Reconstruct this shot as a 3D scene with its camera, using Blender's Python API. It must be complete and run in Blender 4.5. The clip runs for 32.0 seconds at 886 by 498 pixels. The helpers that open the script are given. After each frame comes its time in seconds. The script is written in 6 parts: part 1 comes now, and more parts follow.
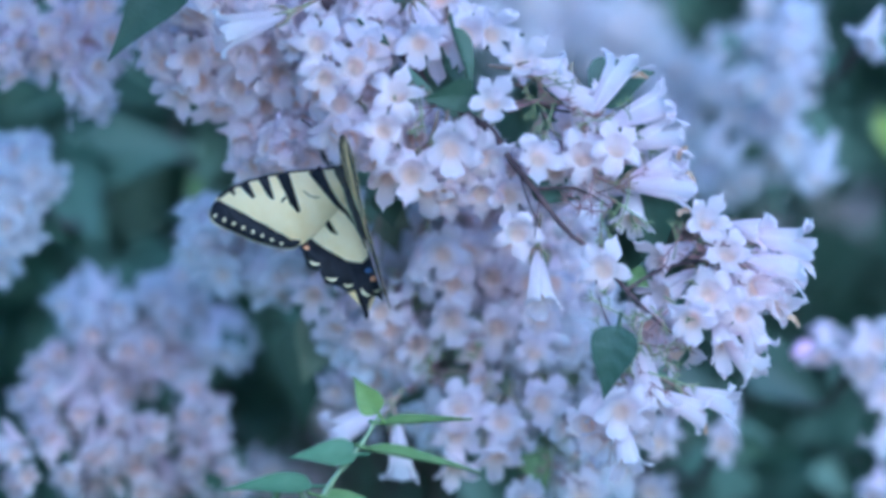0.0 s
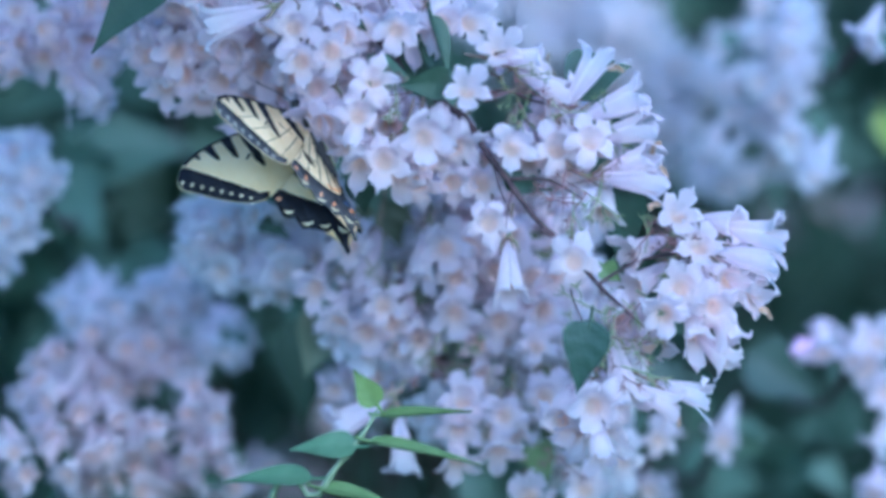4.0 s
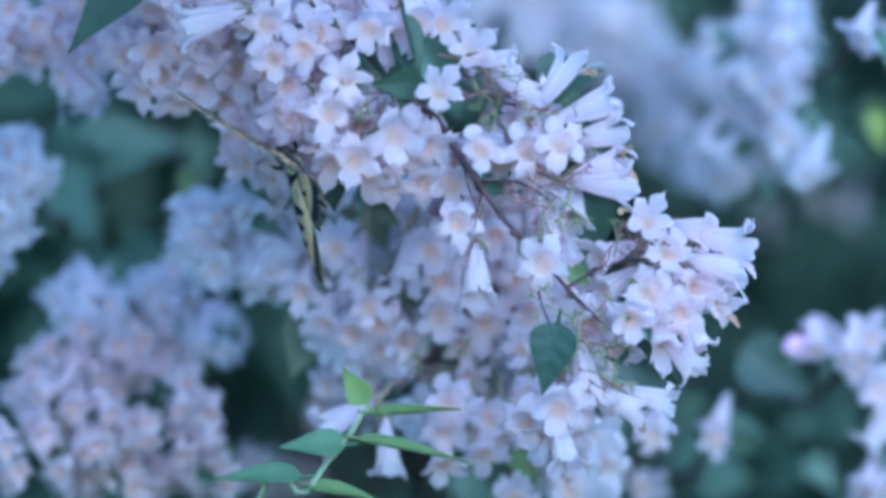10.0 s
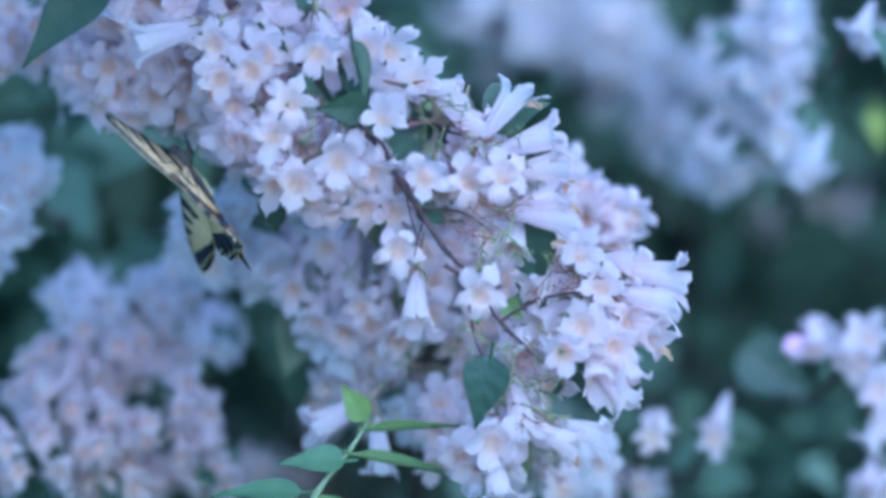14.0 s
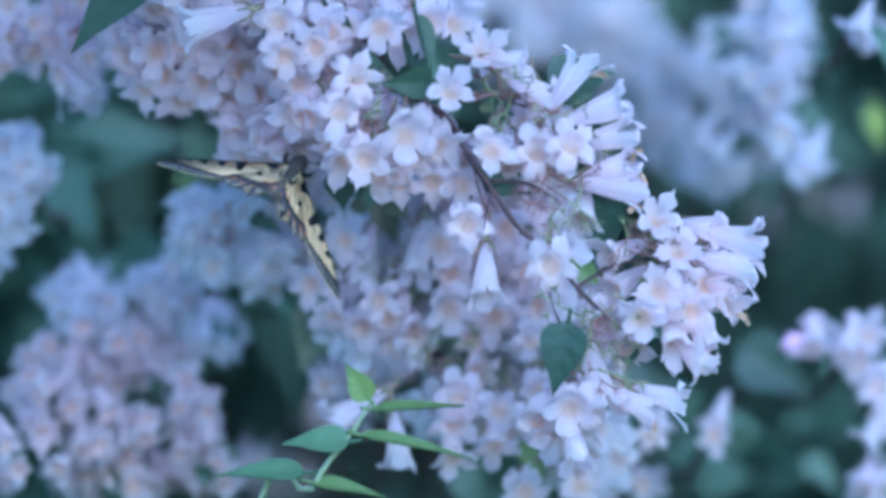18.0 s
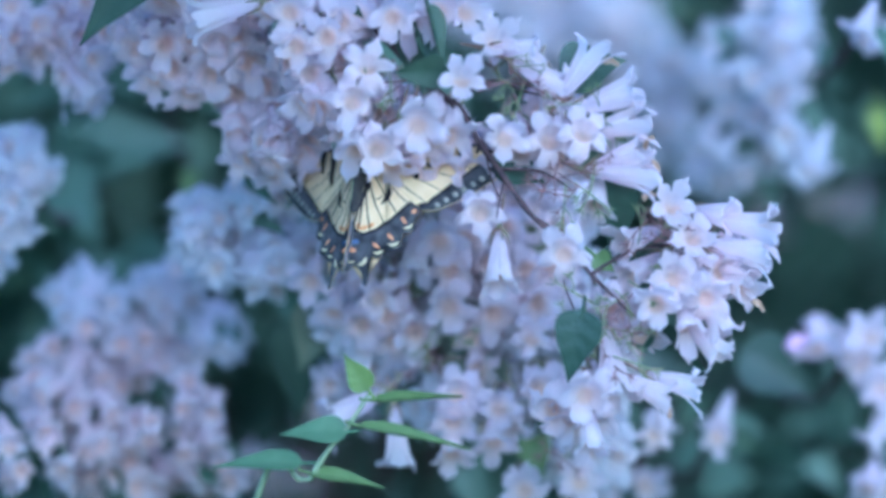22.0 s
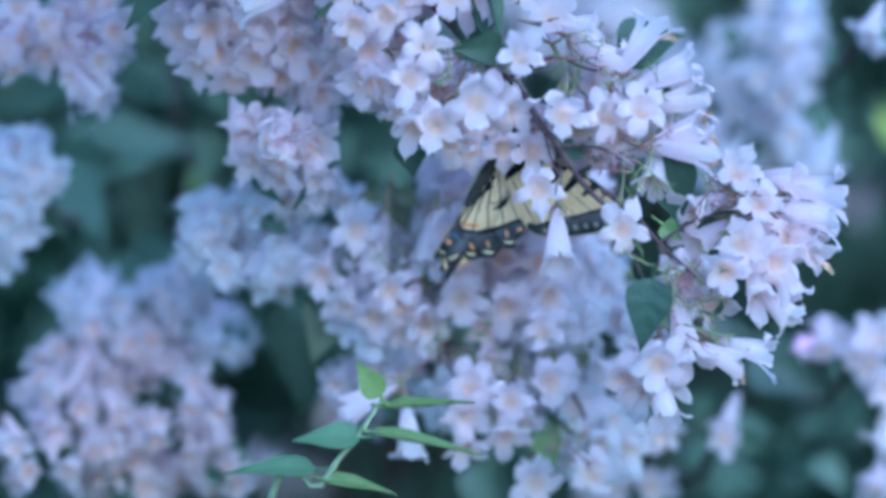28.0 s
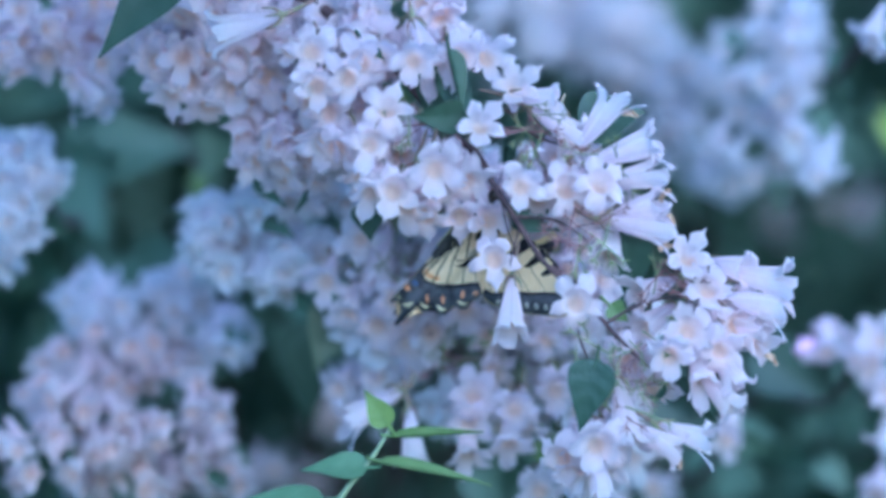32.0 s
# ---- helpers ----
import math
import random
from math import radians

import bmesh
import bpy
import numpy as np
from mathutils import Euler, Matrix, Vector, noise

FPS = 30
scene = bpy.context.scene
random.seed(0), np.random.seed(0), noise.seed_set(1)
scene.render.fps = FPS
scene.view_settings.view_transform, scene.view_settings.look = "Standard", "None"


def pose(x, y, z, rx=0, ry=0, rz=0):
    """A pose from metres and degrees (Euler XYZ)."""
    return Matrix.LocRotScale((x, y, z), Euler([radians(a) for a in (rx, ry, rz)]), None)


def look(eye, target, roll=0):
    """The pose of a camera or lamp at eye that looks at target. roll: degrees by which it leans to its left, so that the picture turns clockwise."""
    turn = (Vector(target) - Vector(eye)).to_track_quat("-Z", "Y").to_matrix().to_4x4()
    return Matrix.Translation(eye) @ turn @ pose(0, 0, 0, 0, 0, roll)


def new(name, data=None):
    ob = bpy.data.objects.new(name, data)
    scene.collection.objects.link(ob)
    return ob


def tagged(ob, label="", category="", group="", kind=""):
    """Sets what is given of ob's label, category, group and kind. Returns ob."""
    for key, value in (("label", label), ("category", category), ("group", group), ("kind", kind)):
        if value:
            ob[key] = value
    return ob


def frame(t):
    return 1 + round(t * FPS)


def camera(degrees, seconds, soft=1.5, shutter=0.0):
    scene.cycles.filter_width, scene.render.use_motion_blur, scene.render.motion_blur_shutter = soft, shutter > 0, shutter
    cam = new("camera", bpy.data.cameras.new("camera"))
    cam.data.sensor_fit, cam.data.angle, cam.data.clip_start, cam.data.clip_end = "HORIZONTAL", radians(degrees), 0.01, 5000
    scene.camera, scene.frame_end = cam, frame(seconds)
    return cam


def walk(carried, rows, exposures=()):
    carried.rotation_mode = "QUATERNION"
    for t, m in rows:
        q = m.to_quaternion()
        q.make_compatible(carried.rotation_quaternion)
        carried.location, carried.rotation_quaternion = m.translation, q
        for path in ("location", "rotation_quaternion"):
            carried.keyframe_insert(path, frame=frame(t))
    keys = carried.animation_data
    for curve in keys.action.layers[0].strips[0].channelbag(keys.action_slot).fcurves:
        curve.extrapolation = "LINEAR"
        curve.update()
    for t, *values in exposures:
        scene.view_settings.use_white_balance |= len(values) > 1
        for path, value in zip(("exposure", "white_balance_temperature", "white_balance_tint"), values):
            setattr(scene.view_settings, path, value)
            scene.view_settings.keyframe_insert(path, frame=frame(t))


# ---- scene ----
cam = camera(10.0, 32.0, soft=3.75)
cam.data.dof.use_dof = True
cam.data.dof.focus_distance = 1.6
cam.data.dof.aperture_fstop = 4.0
scene.cycles.max_bounces, scene.cycles.diffuse_bounces, scene.cycles.transmission_bounces = 16, 12, 16
EXPO = [(0.0, 1.40, 3780, 5), (32.0, 1.40, 3780, 5)]
walk(cam, [
    (0, pose(0, -1.6, 1.3, 90.0000, 0, 0.0000)), (0.5, pose(0, -1.6, 1.3, 89.9904, 0, 0.0198)), (1, pose(0, -1.6, 1.3, 89.9757, 0, 0.0198)),
    (1.5, pose(0, -1.6, 1.3, 89.9706, 0, 0.0102)), (2, pose(0, -1.6, 1.3, 89.9706, 0, 0.0051)), (2.5, pose(0, -1.6, 1.3, 89.9655, 0, 0.0102)),
    (3, pose(0, -1.6, 1.3, 89.9757, 0, 0.0051)), (3.5, pose(0, -1.6, 1.3, 89.9757, 0, -0.0096)), (5.5, pose(0, -1.6, 1.3, 89.9559, 0, -0.0096)),
    (6, pose(0, -1.6, 1.3, 89.9559, 0, -0.0141)), (6.5, pose(0, -1.6, 1.3, 89.9559, 0, -0.0192)), (7, pose(0, -1.6, 1.3, 89.9559, 0, -0.0192)),
    (7.5, pose(0, -1.6, 1.3, 89.9559, 0, -0.0345)), (8, pose(0, -1.6, 1.3, 89.9610, 0, -0.0390)), (8.5, pose(0, -1.6, 1.3, 89.9559, 0, -0.0543)),
    (9, pose(0, -1.6, 1.3, 89.9514, 0, -0.0735)), (9.5, pose(0, -1.6, 1.3, 89.9514, 0, -0.0780)), (10, pose(0, -1.6, 1.3, 89.9367, 0, -0.0927)),
    (10.5, pose(0, -1.6, 1.3, 89.9463, 0, -0.0927)), (11, pose(0, -1.6, 1.3, 89.9463, 0, -0.1081)), (11.5, pose(0, -1.6, 1.3, 89.9412, 0, -0.1221)),
    (12, pose(0, -1.6, 1.3, 89.9559, 0, -0.1215)), (12.5, pose(0, -1.6, 1.3, 89.9463, 0, -0.0978)), (13, pose(0, -1.6, 1.3, 89.9508, 0, -0.0978)),
    (13.5, pose(0, -1.6, 1.3, 89.9457, 0, -0.0978)), (14, pose(0, -1.6, 1.3, 89.9361, 0, -0.0978)), (14.5, pose(0, -1.6, 1.3, 89.9316, 0, -0.0780)),
    (16.5, pose(0, -1.6, 1.3, 89.9220, 0, -0.0735)), (17, pose(0, -1.6, 1.3, 89.9220, 0, -0.0882)), (17.5, pose(0, -1.6, 1.3, 89.9220, 0, -0.0882)),
    (18, pose(0, -1.6, 1.3, 89.9067, 0, -0.1081)), (18.5, pose(0, -1.6, 1.3, 89.9022, 0, -0.1132)), (19, pose(0, -1.6, 1.3, 89.9073, 0, -0.0978)),
    (19.5, pose(0, -1.6, 1.3, 89.9118, 0, -0.0927)), (20, pose(0, -1.6, 1.3, 89.9214, 0, -0.0978)), (20.5, pose(0, -1.6, 1.3, 89.9169, 0, -0.0780)),
    (21, pose(0, -1.6, 1.3, 89.9169, 0, -0.0684)), (21.5, pose(0, -1.6, 1.3, 89.9214, 0, -0.0684)), (22, pose(0, -1.6, 1.3, 89.9214, 0, -0.0684)),
    (22.5, pose(0, -1.6, 1.3, 89.9265, 0, -0.0639)), (23, pose(0, -1.6, 1.3, 89.9265, 0, -0.0537)), (23.5, pose(0, -1.6, 1.3, 89.9316, 0, -0.0537)),
    (24, pose(0, -1.6, 1.3, 89.9316, 0, -0.0390)), (24.5, pose(0, -1.6, 1.3, 89.9316, 0, -0.0390)), (25, pose(0, -1.6, 1.3, 89.9367, 0, -0.0390)),
    (25.5, pose(0, -1.6, 1.3, 89.9316, 0, -0.0294)), (27.5, pose(0, -1.6, 1.3, 89.9463, 0, 0.0000)), (28, pose(0, -1.6, 1.3, 89.9341, 0, 0.0096)),
    (28.5, pose(0, -1.6, 1.3, 89.9284, 0, -0.0051)), (29, pose(0, -1.6, 1.3, 89.9220, 0, -0.0096)), (29.5, pose(0, -1.6, 1.3, 89.9233, 0, 0.0000)),
    (30, pose(0, -1.6, 1.3, 89.9246, 0, 0.0179)), (30.5, pose(0, -1.6, 1.3, 89.9316, 0, 0.0198)), (31, pose(0, -1.6, 1.3, 89.9425, 0, 0.0326)),
    (31.5, pose(0, -1.6, 1.3, 89.9546, 0, 0.0390)), (32, pose(0, -1.6, 1.3, 89.9610, 0, 0.0339))],
    exposures=EXPO)


# ---- light: open shade under a bright hazy sky ----
world = bpy.data.worlds.new("sky")
scene.world = world
world.use_nodes = True
wn = world.node_tree
sky = wn.nodes.new("ShaderNodeTexSky")
sky.sky_type = "NISHITA"
sky.sun_disc = False
sky.sun_elevation = radians(28)
sky.sun_rotation = radians(150)
sky.dust_density = 3.0
wn.nodes["Background"].inputs["Strength"].default_value = 0.105
wn.links.new(sky.outputs["Color"], wn.nodes["Background"].inputs["Color"])
sun = new("sun", bpy.data.lights.new("sun", "SUN"))
sun.data.energy = 0.7
sun.data.angle = radians(45)
sun.data.color = (1.0, 0.96, 0.9)
sun.matrix_world = look((-0.15, -2.0, 0.2), (0, 0, 0))


# ---- materials ----
def shader(name):
    m = bpy.data.materials.new(name)
    m.use_nodes = True
    t = m.node_tree
    return m, t, t.nodes["Principled BSDF"]


def node(t, kind, **kw):
    n = t.nodes.new(kind)
    for key, value in kw.items():
        n.inputs[key].default_value = value
    return n


def ramp(t, fac, stops):
    r = t.nodes.new("ShaderNodeValToRGB")
    e = r.color_ramp.elements
    while len(e) < len(stops):
        e.new(0.5)
    for el, (p, c) in zip(e, stops):
        el.position, el.color = p, (*c, 1)
    t.links.new(fac, r.inputs["Fac"])
    return r.outputs["Color"]


def mixed(t, fac, a, b, mode="MIX"):
    n = t.nodes.new("ShaderNodeMix")
    n.data_type, n.blend_type = "RGBA", mode
    for slot, v in ((n.inputs[0], fac), (n.inputs[6], a), (n.inputs[7], b)):
        if isinstance(v, bpy.types.NodeSocket):
            t.links.new(v, slot)
        elif isinstance(v, tuple):
            slot.default_value = (*v, 1)
        else:
            slot.default_value = v
    return n.outputs[2]


def noise_fac(t, scale, detail=3.0, coord="Object"):
    c = t.nodes.new("ShaderNodeTexCoord")
    n = node(t, "ShaderNodeTexNoise", Scale=scale, Detail=detail)
    t.links.new(c.outputs[coord], n.inputs["Vector"])
    return n.outputs["Fac"]


def bumped(t, b, height, strength, distance):
    n = node(t, "ShaderNodeBump", Strength=strength, Distance=distance)
    t.links.new(height, n.inputs["Height"])
    t.links.new(n.outputs["Normal"], b.inputs["Normal"])


def thin(m, t, b, color, share):
    """Lets part of the light through a petal, leaf or wing."""
    tr = t.nodes.new("ShaderNodeBsdfTranslucent")
    mx = t.nodes.new("ShaderNodeMixShader")
    mx.inputs[0].default_value = share
    t.links.new(color, tr.inputs["Color"])
    t.links.new(b.outputs[0], mx.inputs[1])
    t.links.new(tr.outputs[0], mx.inputs[2])
    t.links.new(mx.outputs[0], t.nodes["Material Output"].inputs["Surface"])


def petal_material(name, throat, lobe, tube, vary, inside):
    m, t, b = shader(name)
    c = t.nodes.new("ShaderNodeTexCoord")
    if inside:
        far = t.nodes.new("ShaderNodeVectorMath")
        far.operation = "DISTANCE"
        far.inputs[1].default_value = (0, -0.0016, -0.0024)
        t.links.new(c.outputs["Object"], far.inputs[0])
        scale = node(t, "ShaderNodeMath")
        scale.operation = "MULTIPLY"
        scale.inputs[1].default_value = 100.0
        t.links.new(far.outputs["Value"], scale.inputs[0])
        col = ramp(t, scale.outputs[0], [(0.0, tube), (0.16, tube), (0.36, throat), (0.44, throat), (0.74, lobe), (1.0, lobe)])
    else:
        sep = t.nodes.new("ShaderNodeSeparateXYZ")
        t.links.new(c.outputs["Object"], sep.inputs[0])
        scale = node(t, "ShaderNodeMath")
        scale.operation = "MULTIPLY_ADD"
        scale.inputs[1].default_value, scale.inputs[2].default_value = 52.0, 0.86
        t.links.new(sep.outputs["Z"], scale.inputs[0])
        col = ramp(t, scale.outputs[0], [(0.0, tube), (0.5, tube), (0.76, throat), (0.81, throat), (0.89, lobe), (1.0, lobe)])
    info = t.nodes.new("ShaderNodeObjectInfo")
    tint = ramp(t, info.outputs["Random"], [(0.0, (1, 1, 1)), (0.45, vary), (1.0, (1.0, 0.97, 0.95))])
    col = mixed(t, 0.55, col, tint, "MULTIPLY")
    n = noise_fac(t, 420.0)
    fine = ramp(t, n, [(0.3, (0.95, 0.93, 0.95)), (0.65, (1, 1, 1))])
    col = mixed(t, 0.7, col, fine, "MULTIPLY")
    t.links.new(col, b.inputs["Base Color"])
    b.inputs["Roughness"].default_value = 0.62
    b.inputs["Specular IOR Level"].default_value = 0.12
    wv = node(t, "ShaderNodeTexNoise", Scale=900.0, Detail=2.0)
    t.links.new(c.outputs["Object"], wv.inputs["Vector"])
    bumped(t, b, wv.outputs["Fac"], 0.15, 0.0005)
    thin(m, t, b, col, 0.8)
    return m


PETAL_IN = petal_material("petal_inside", (0.96, 0.875, 0.83), (0.905, 0.858, 0.882), (0.95, 0.77, 0.62), (0.98, 0.95, 0.97), True)
PETAL_OUT = petal_material("petal_outside", (0.955, 0.915, 0.93), (0.945, 0.92, 0.928), (0.95, 0.885, 0.93), (0.98, 0.945, 0.965), False)
# Bluer copy of the petals: skylight on far bells put into the colour.
SKYLIT_TINT_IN = petal_material("skylit_tint_petal_inside", (0.94, 0.90, 0.88), (0.91, 0.91, 0.922), (0.93, 0.80, 0.70), (0.98, 0.97, 0.98), True)
SKYLIT_TINT_OUT = petal_material("skylit_tint_petal_outside", (0.925, 0.915, 0.93), (0.92, 0.92, 0.934), (0.93, 0.90, 0.94), (0.98, 0.965, 0.98), False)
# Duller copy of the petals: the low cluster's shade put into the colour.
SHADE_TINT_IN = petal_material("shade_tint_petal_inside", (0.92, 0.80, 0.75), (0.87, 0.835, 0.845), (0.90, 0.70, 0.58), (0.97, 0.94, 0.95), True)
SHADE_TINT_OUT = petal_material("shade_tint_petal_outside", (0.89, 0.84, 0.845), (0.88, 0.85, 0.86), (0.89, 0.81, 0.83), (0.97, 0.94, 0.95), False)


def leaf_material(name, dark, light, share=0.25, rough=0.5):
    m, t, b = shader(name)
    info = t.nodes.new("ShaderNodeObjectInfo")
    geo = t.nodes.new("ShaderNodeNewGeometry")
    add = node(t, "ShaderNodeMath")
    add.operation = "ADD"
    t.links.new(info.outputs["Random"], add.inputs[0])
    t.links.new(geo.outputs["Random Per Island"], add.inputs[1])
    half = node(t, "ShaderNodeMath")
    half.operation = "FRACT"
    t.links.new(add.outputs[0], half.inputs[0])
    col = ramp(t, half.outputs[0], [(0.0, dark), (1.0, light)])
    n = noise_fac(t, 160.0, 4.0)
    blot = ramp(t, n, [(0.3, (0.72, 0.78, 0.7)), (0.7, (1.0, 1.0, 1.0))])
    col = mixed(t, 0.8, col, blot, "MULTIPLY")
    t.links.new(col, b.inputs["Base Color"])
    b.inputs["Roughness"].default_value = rough
    bumped(t, b, noise_fac(t, 700.0, 2.0), 0.3, 0.0008)
    thin(m, t, b, col, share)
    return m


LEAF = leaf_material("leaf_green", (0.048, 0.085, 0.052), (0.075, 0.115, 0.066), 0.28, 0.42)
LEAF_YOUNG = leaf_material("leaf_young", (0.17, 0.24, 0.07), (0.20, 0.28, 0.10), 0.35)
# One back-leaf green in two tones: shade and light put into the colour.
LEAF_BACK = leaf_material("leaf_shade_tint", (0.115, 0.18, 0.125), (0.185, 0.255, 0.175), 0.4)
LEAF_LIT_TINT = leaf_material("leaf_lit_tint", (0.15, 0.22, 0.16), (0.23, 0.31, 0.22), 0.4)
LEAF_YELLOW_GREEN = leaf_material("leaf_yellow_green", (0.23, 0.33, 0.07), (0.30, 0.38, 0.10), 0.4)
LEAF_PALE = leaf_material("leaf_pale", (0.15, 0.25, 0.13), (0.20, 0.30, 0.16), 0.4)
LEAF_OLIVE = leaf_material("leaf_olive", (0.15, 0.18, 0.10), (0.23, 0.25, 0.15), 0.4)
LEAF_YELLOW = leaf_material("leaf_yellow", (0.30, 0.36, 0.06), (0.36, 0.42, 0.09), 0.35)


def plain(name, a, b_, scale, rough, bump=0.0, dist=0.001, coord="Object"):
    m, t, b = shader(name)
    col = ramp(t, noise_fac(t, scale, 4.0, coord), [(0.3, a), (0.7, b_)])
    t.links.new(col, b.inputs["Base Color"])
    b.inputs["Roughness"].default_value = rough
    if bump:
        bumped(t, b, noise_fac(t, scale * 3, 4.0, coord), bump, dist)
    return m


BARK = plain("twig_bark", (0.035, 0.02, 0.025), (0.10, 0.06, 0.055), 350.0, 0.75, 0.6, 0.0008)
TRUNK = plain("trunk_bark", (0.06, 0.045, 0.035), (0.17, 0.13, 0.10), 40.0, 0.9, 0.8, 0.004)
STALK = plain("flower_stalk", (0.27, 0.14, 0.14), (0.22, 0.25, 0.12), 300.0, 0.6)
STALK_RED = plain("red_stalk", (0.13, 0.06, 0.07), (0.25, 0.14, 0.12), 260.0, 0.6)
STALK_GREEN = plain("green_stalk", (0.16, 0.22, 0.08), (0.27, 0.27, 0.13), 260.0, 0.6)
WITHER = plain("withered_petal", (0.56, 0.38, 0.22), (0.72, 0.57, 0.42), 300.0, 0.8, 0.4)
SHOOT_STEM = plain("shoot_stem", (0.24, 0.29, 0.15), (0.28, 0.33, 0.19), 200.0, 0.55)
GROUND = plain("ground_grass", (0.09, 0.13, 0.045), (0.18, 0.23, 0.09), 6.0, 0.95, 0.8, 0.02)
BUD = plain("bud_pink", (0.62, 0.38, 0.55), (0.74, 0.50, 0.66), 200.0, 0.6)
STAMEN = plain("stamen", (0.75, 0.62, 0.35), (0.85, 0.75, 0.5), 400.0, 0.6)


def wing_material(name, a, b_, share):
    m, t, b = shader(name)
    col = ramp(t, noise_fac(t, 260.0, 5.0), [(0.3, a), (0.7, b_)])
    t.links.new(col, b.inputs["Base Color"])
    b.inputs["Roughness"].default_value = 0.7
    b.inputs["Specular IOR Level"].default_value = 0.2
    bumped(t, b, noise_fac(t, 2500.0, 2.0), 0.3, 0.0003)
    if share:
        thin(m, t, b, col, share)
    return m


W_TOP = wing_material("wing_yellow", (0.88, 0.74, 0.38), (0.93, 0.82, 0.50), 0.48)
W_UNDER = wing_material("wing_cream", (0.78, 0.63, 0.34), (0.86, 0.72, 0.44), 0.42)
W_BLACK = wing_material("wing_black", (0.006, 0.006, 0.008), (0.016, 0.015, 0.018), 0.0)
W_GREY = wing_material("wing_dusty", (0.022, 0.022, 0.024), (0.085, 0.082, 0.082), 0.0)
W_SPOT = wing_material("wing_lunule", (0.46, 0.38, 0.19), (0.58, 0.50, 0.30), 0.0)
W_WASH = wing_material("wing_orange_wash", (0.62, 0.28, 0.09), (0.72, 0.42, 0.17), 0.2)
W_DUST = wing_material("wing_dusty_cream", (0.22, 0.21, 0.17), (0.38, 0.35, 0.27), 0.1)
W_BLUE = wing_material("wing_blue_scales", (0.05, 0.07, 0.13), (0.10, 0.13, 0.22), 0.0)
W_ORANGE = wing_material("wing_orange", (0.46, 0.19, 0.07), (0.62, 0.32, 0.15), 0.0)
BODY = plain("butterfly_fur", (0.02, 0.018, 0.018), (0.07, 0.06, 0.045), 900.0, 0.9, 0.6, 0.0006)
BODY_STRIPE = plain("butterfly_flank", (0.45, 0.42, 0.2), (0.6, 0.56, 0.3), 700.0, 0.9)


# ---- small builders ----
def link_mesh(name, bm, materials, smooth=True):
    me = bpy.data.meshes.new(name)
    bm.to_mesh(me)
    bm.free()
    for m in materials if isinstance(materials, (list, tuple)) else [materials]:
        me.materials.append(m)
    if smooth:
        me.polygons.foreach_set("use_smooth", [True] * len(me.polygons))
    return me


def part(name, bm, material, parent, label=""):
    ob = new(name, link_mesh(name, bm, material))
    ob.parent = parent
    return tagged(ob, label)


def piece(name, mesh, parent, m):
    ob = new(name, mesh)
    ob.parent = parent
    ob.matrix_basis = m
    return ob


def thing(name, label, category, at=(0, 0, 0), group="", kind=""):
    ob = new(name)
    ob.empty_display_size = 0.01
    ob.matrix_basis = Matrix.Translation(at)
    return tagged(ob, label, category, group, kind)


def tube(bm, pts, radii, n=8):
    """A tapering round stalk along a smooth line."""
    pts = [Vector(p) for p in pts]
    fine, rad = [], []
    for i in range(len(pts) - 1):
        p0, p1, p2, p3 = pts[max(i - 1, 0)], pts[i], pts[i + 1], pts[min(i + 2, len(pts) - 1)]
        for j in range(5):
            u = j / 5
            fine.append(0.5 * (2 * p1 + (p2 - p0) * u + (2 * p0 - 5 * p1 + 4 * p2 - p3) * u * u + (3 * p1 - p0 - 3 * p2 + p3) * u ** 3))
            rad.append(radii[i] + (radii[i + 1] - radii[i]) * u)
    fine.append(pts[-1])
    rad.append(radii[-1])
    rings = []
    for i, p in enumerate(fine):
        d = (fine[min(i + 1, len(fine) - 1)] - fine[max(i - 1, 0)]).normalized()
        a = d.cross(Vector((0.31, 0.87, 0.38))).normalized()
        b = d.cross(a)
        k = 1 + 0.12 * math.sin(i * 1.7)
        rings.append([bm.verts.new(p + (a * math.cos(q) + b * math.sin(q)) * rad[i] * k) for q in (2 * math.pi * s / n for s in range(n))])
    for r0, r1 in zip(rings, rings[1:]):
        for s in range(n):
            bm.faces.new((r0[s], r0[(s + 1) % n], r1[(s + 1) % n], r1[s]))
    bm.faces.new(rings[0][::-1])
    bm.faces.new(rings[-1])
    return bm


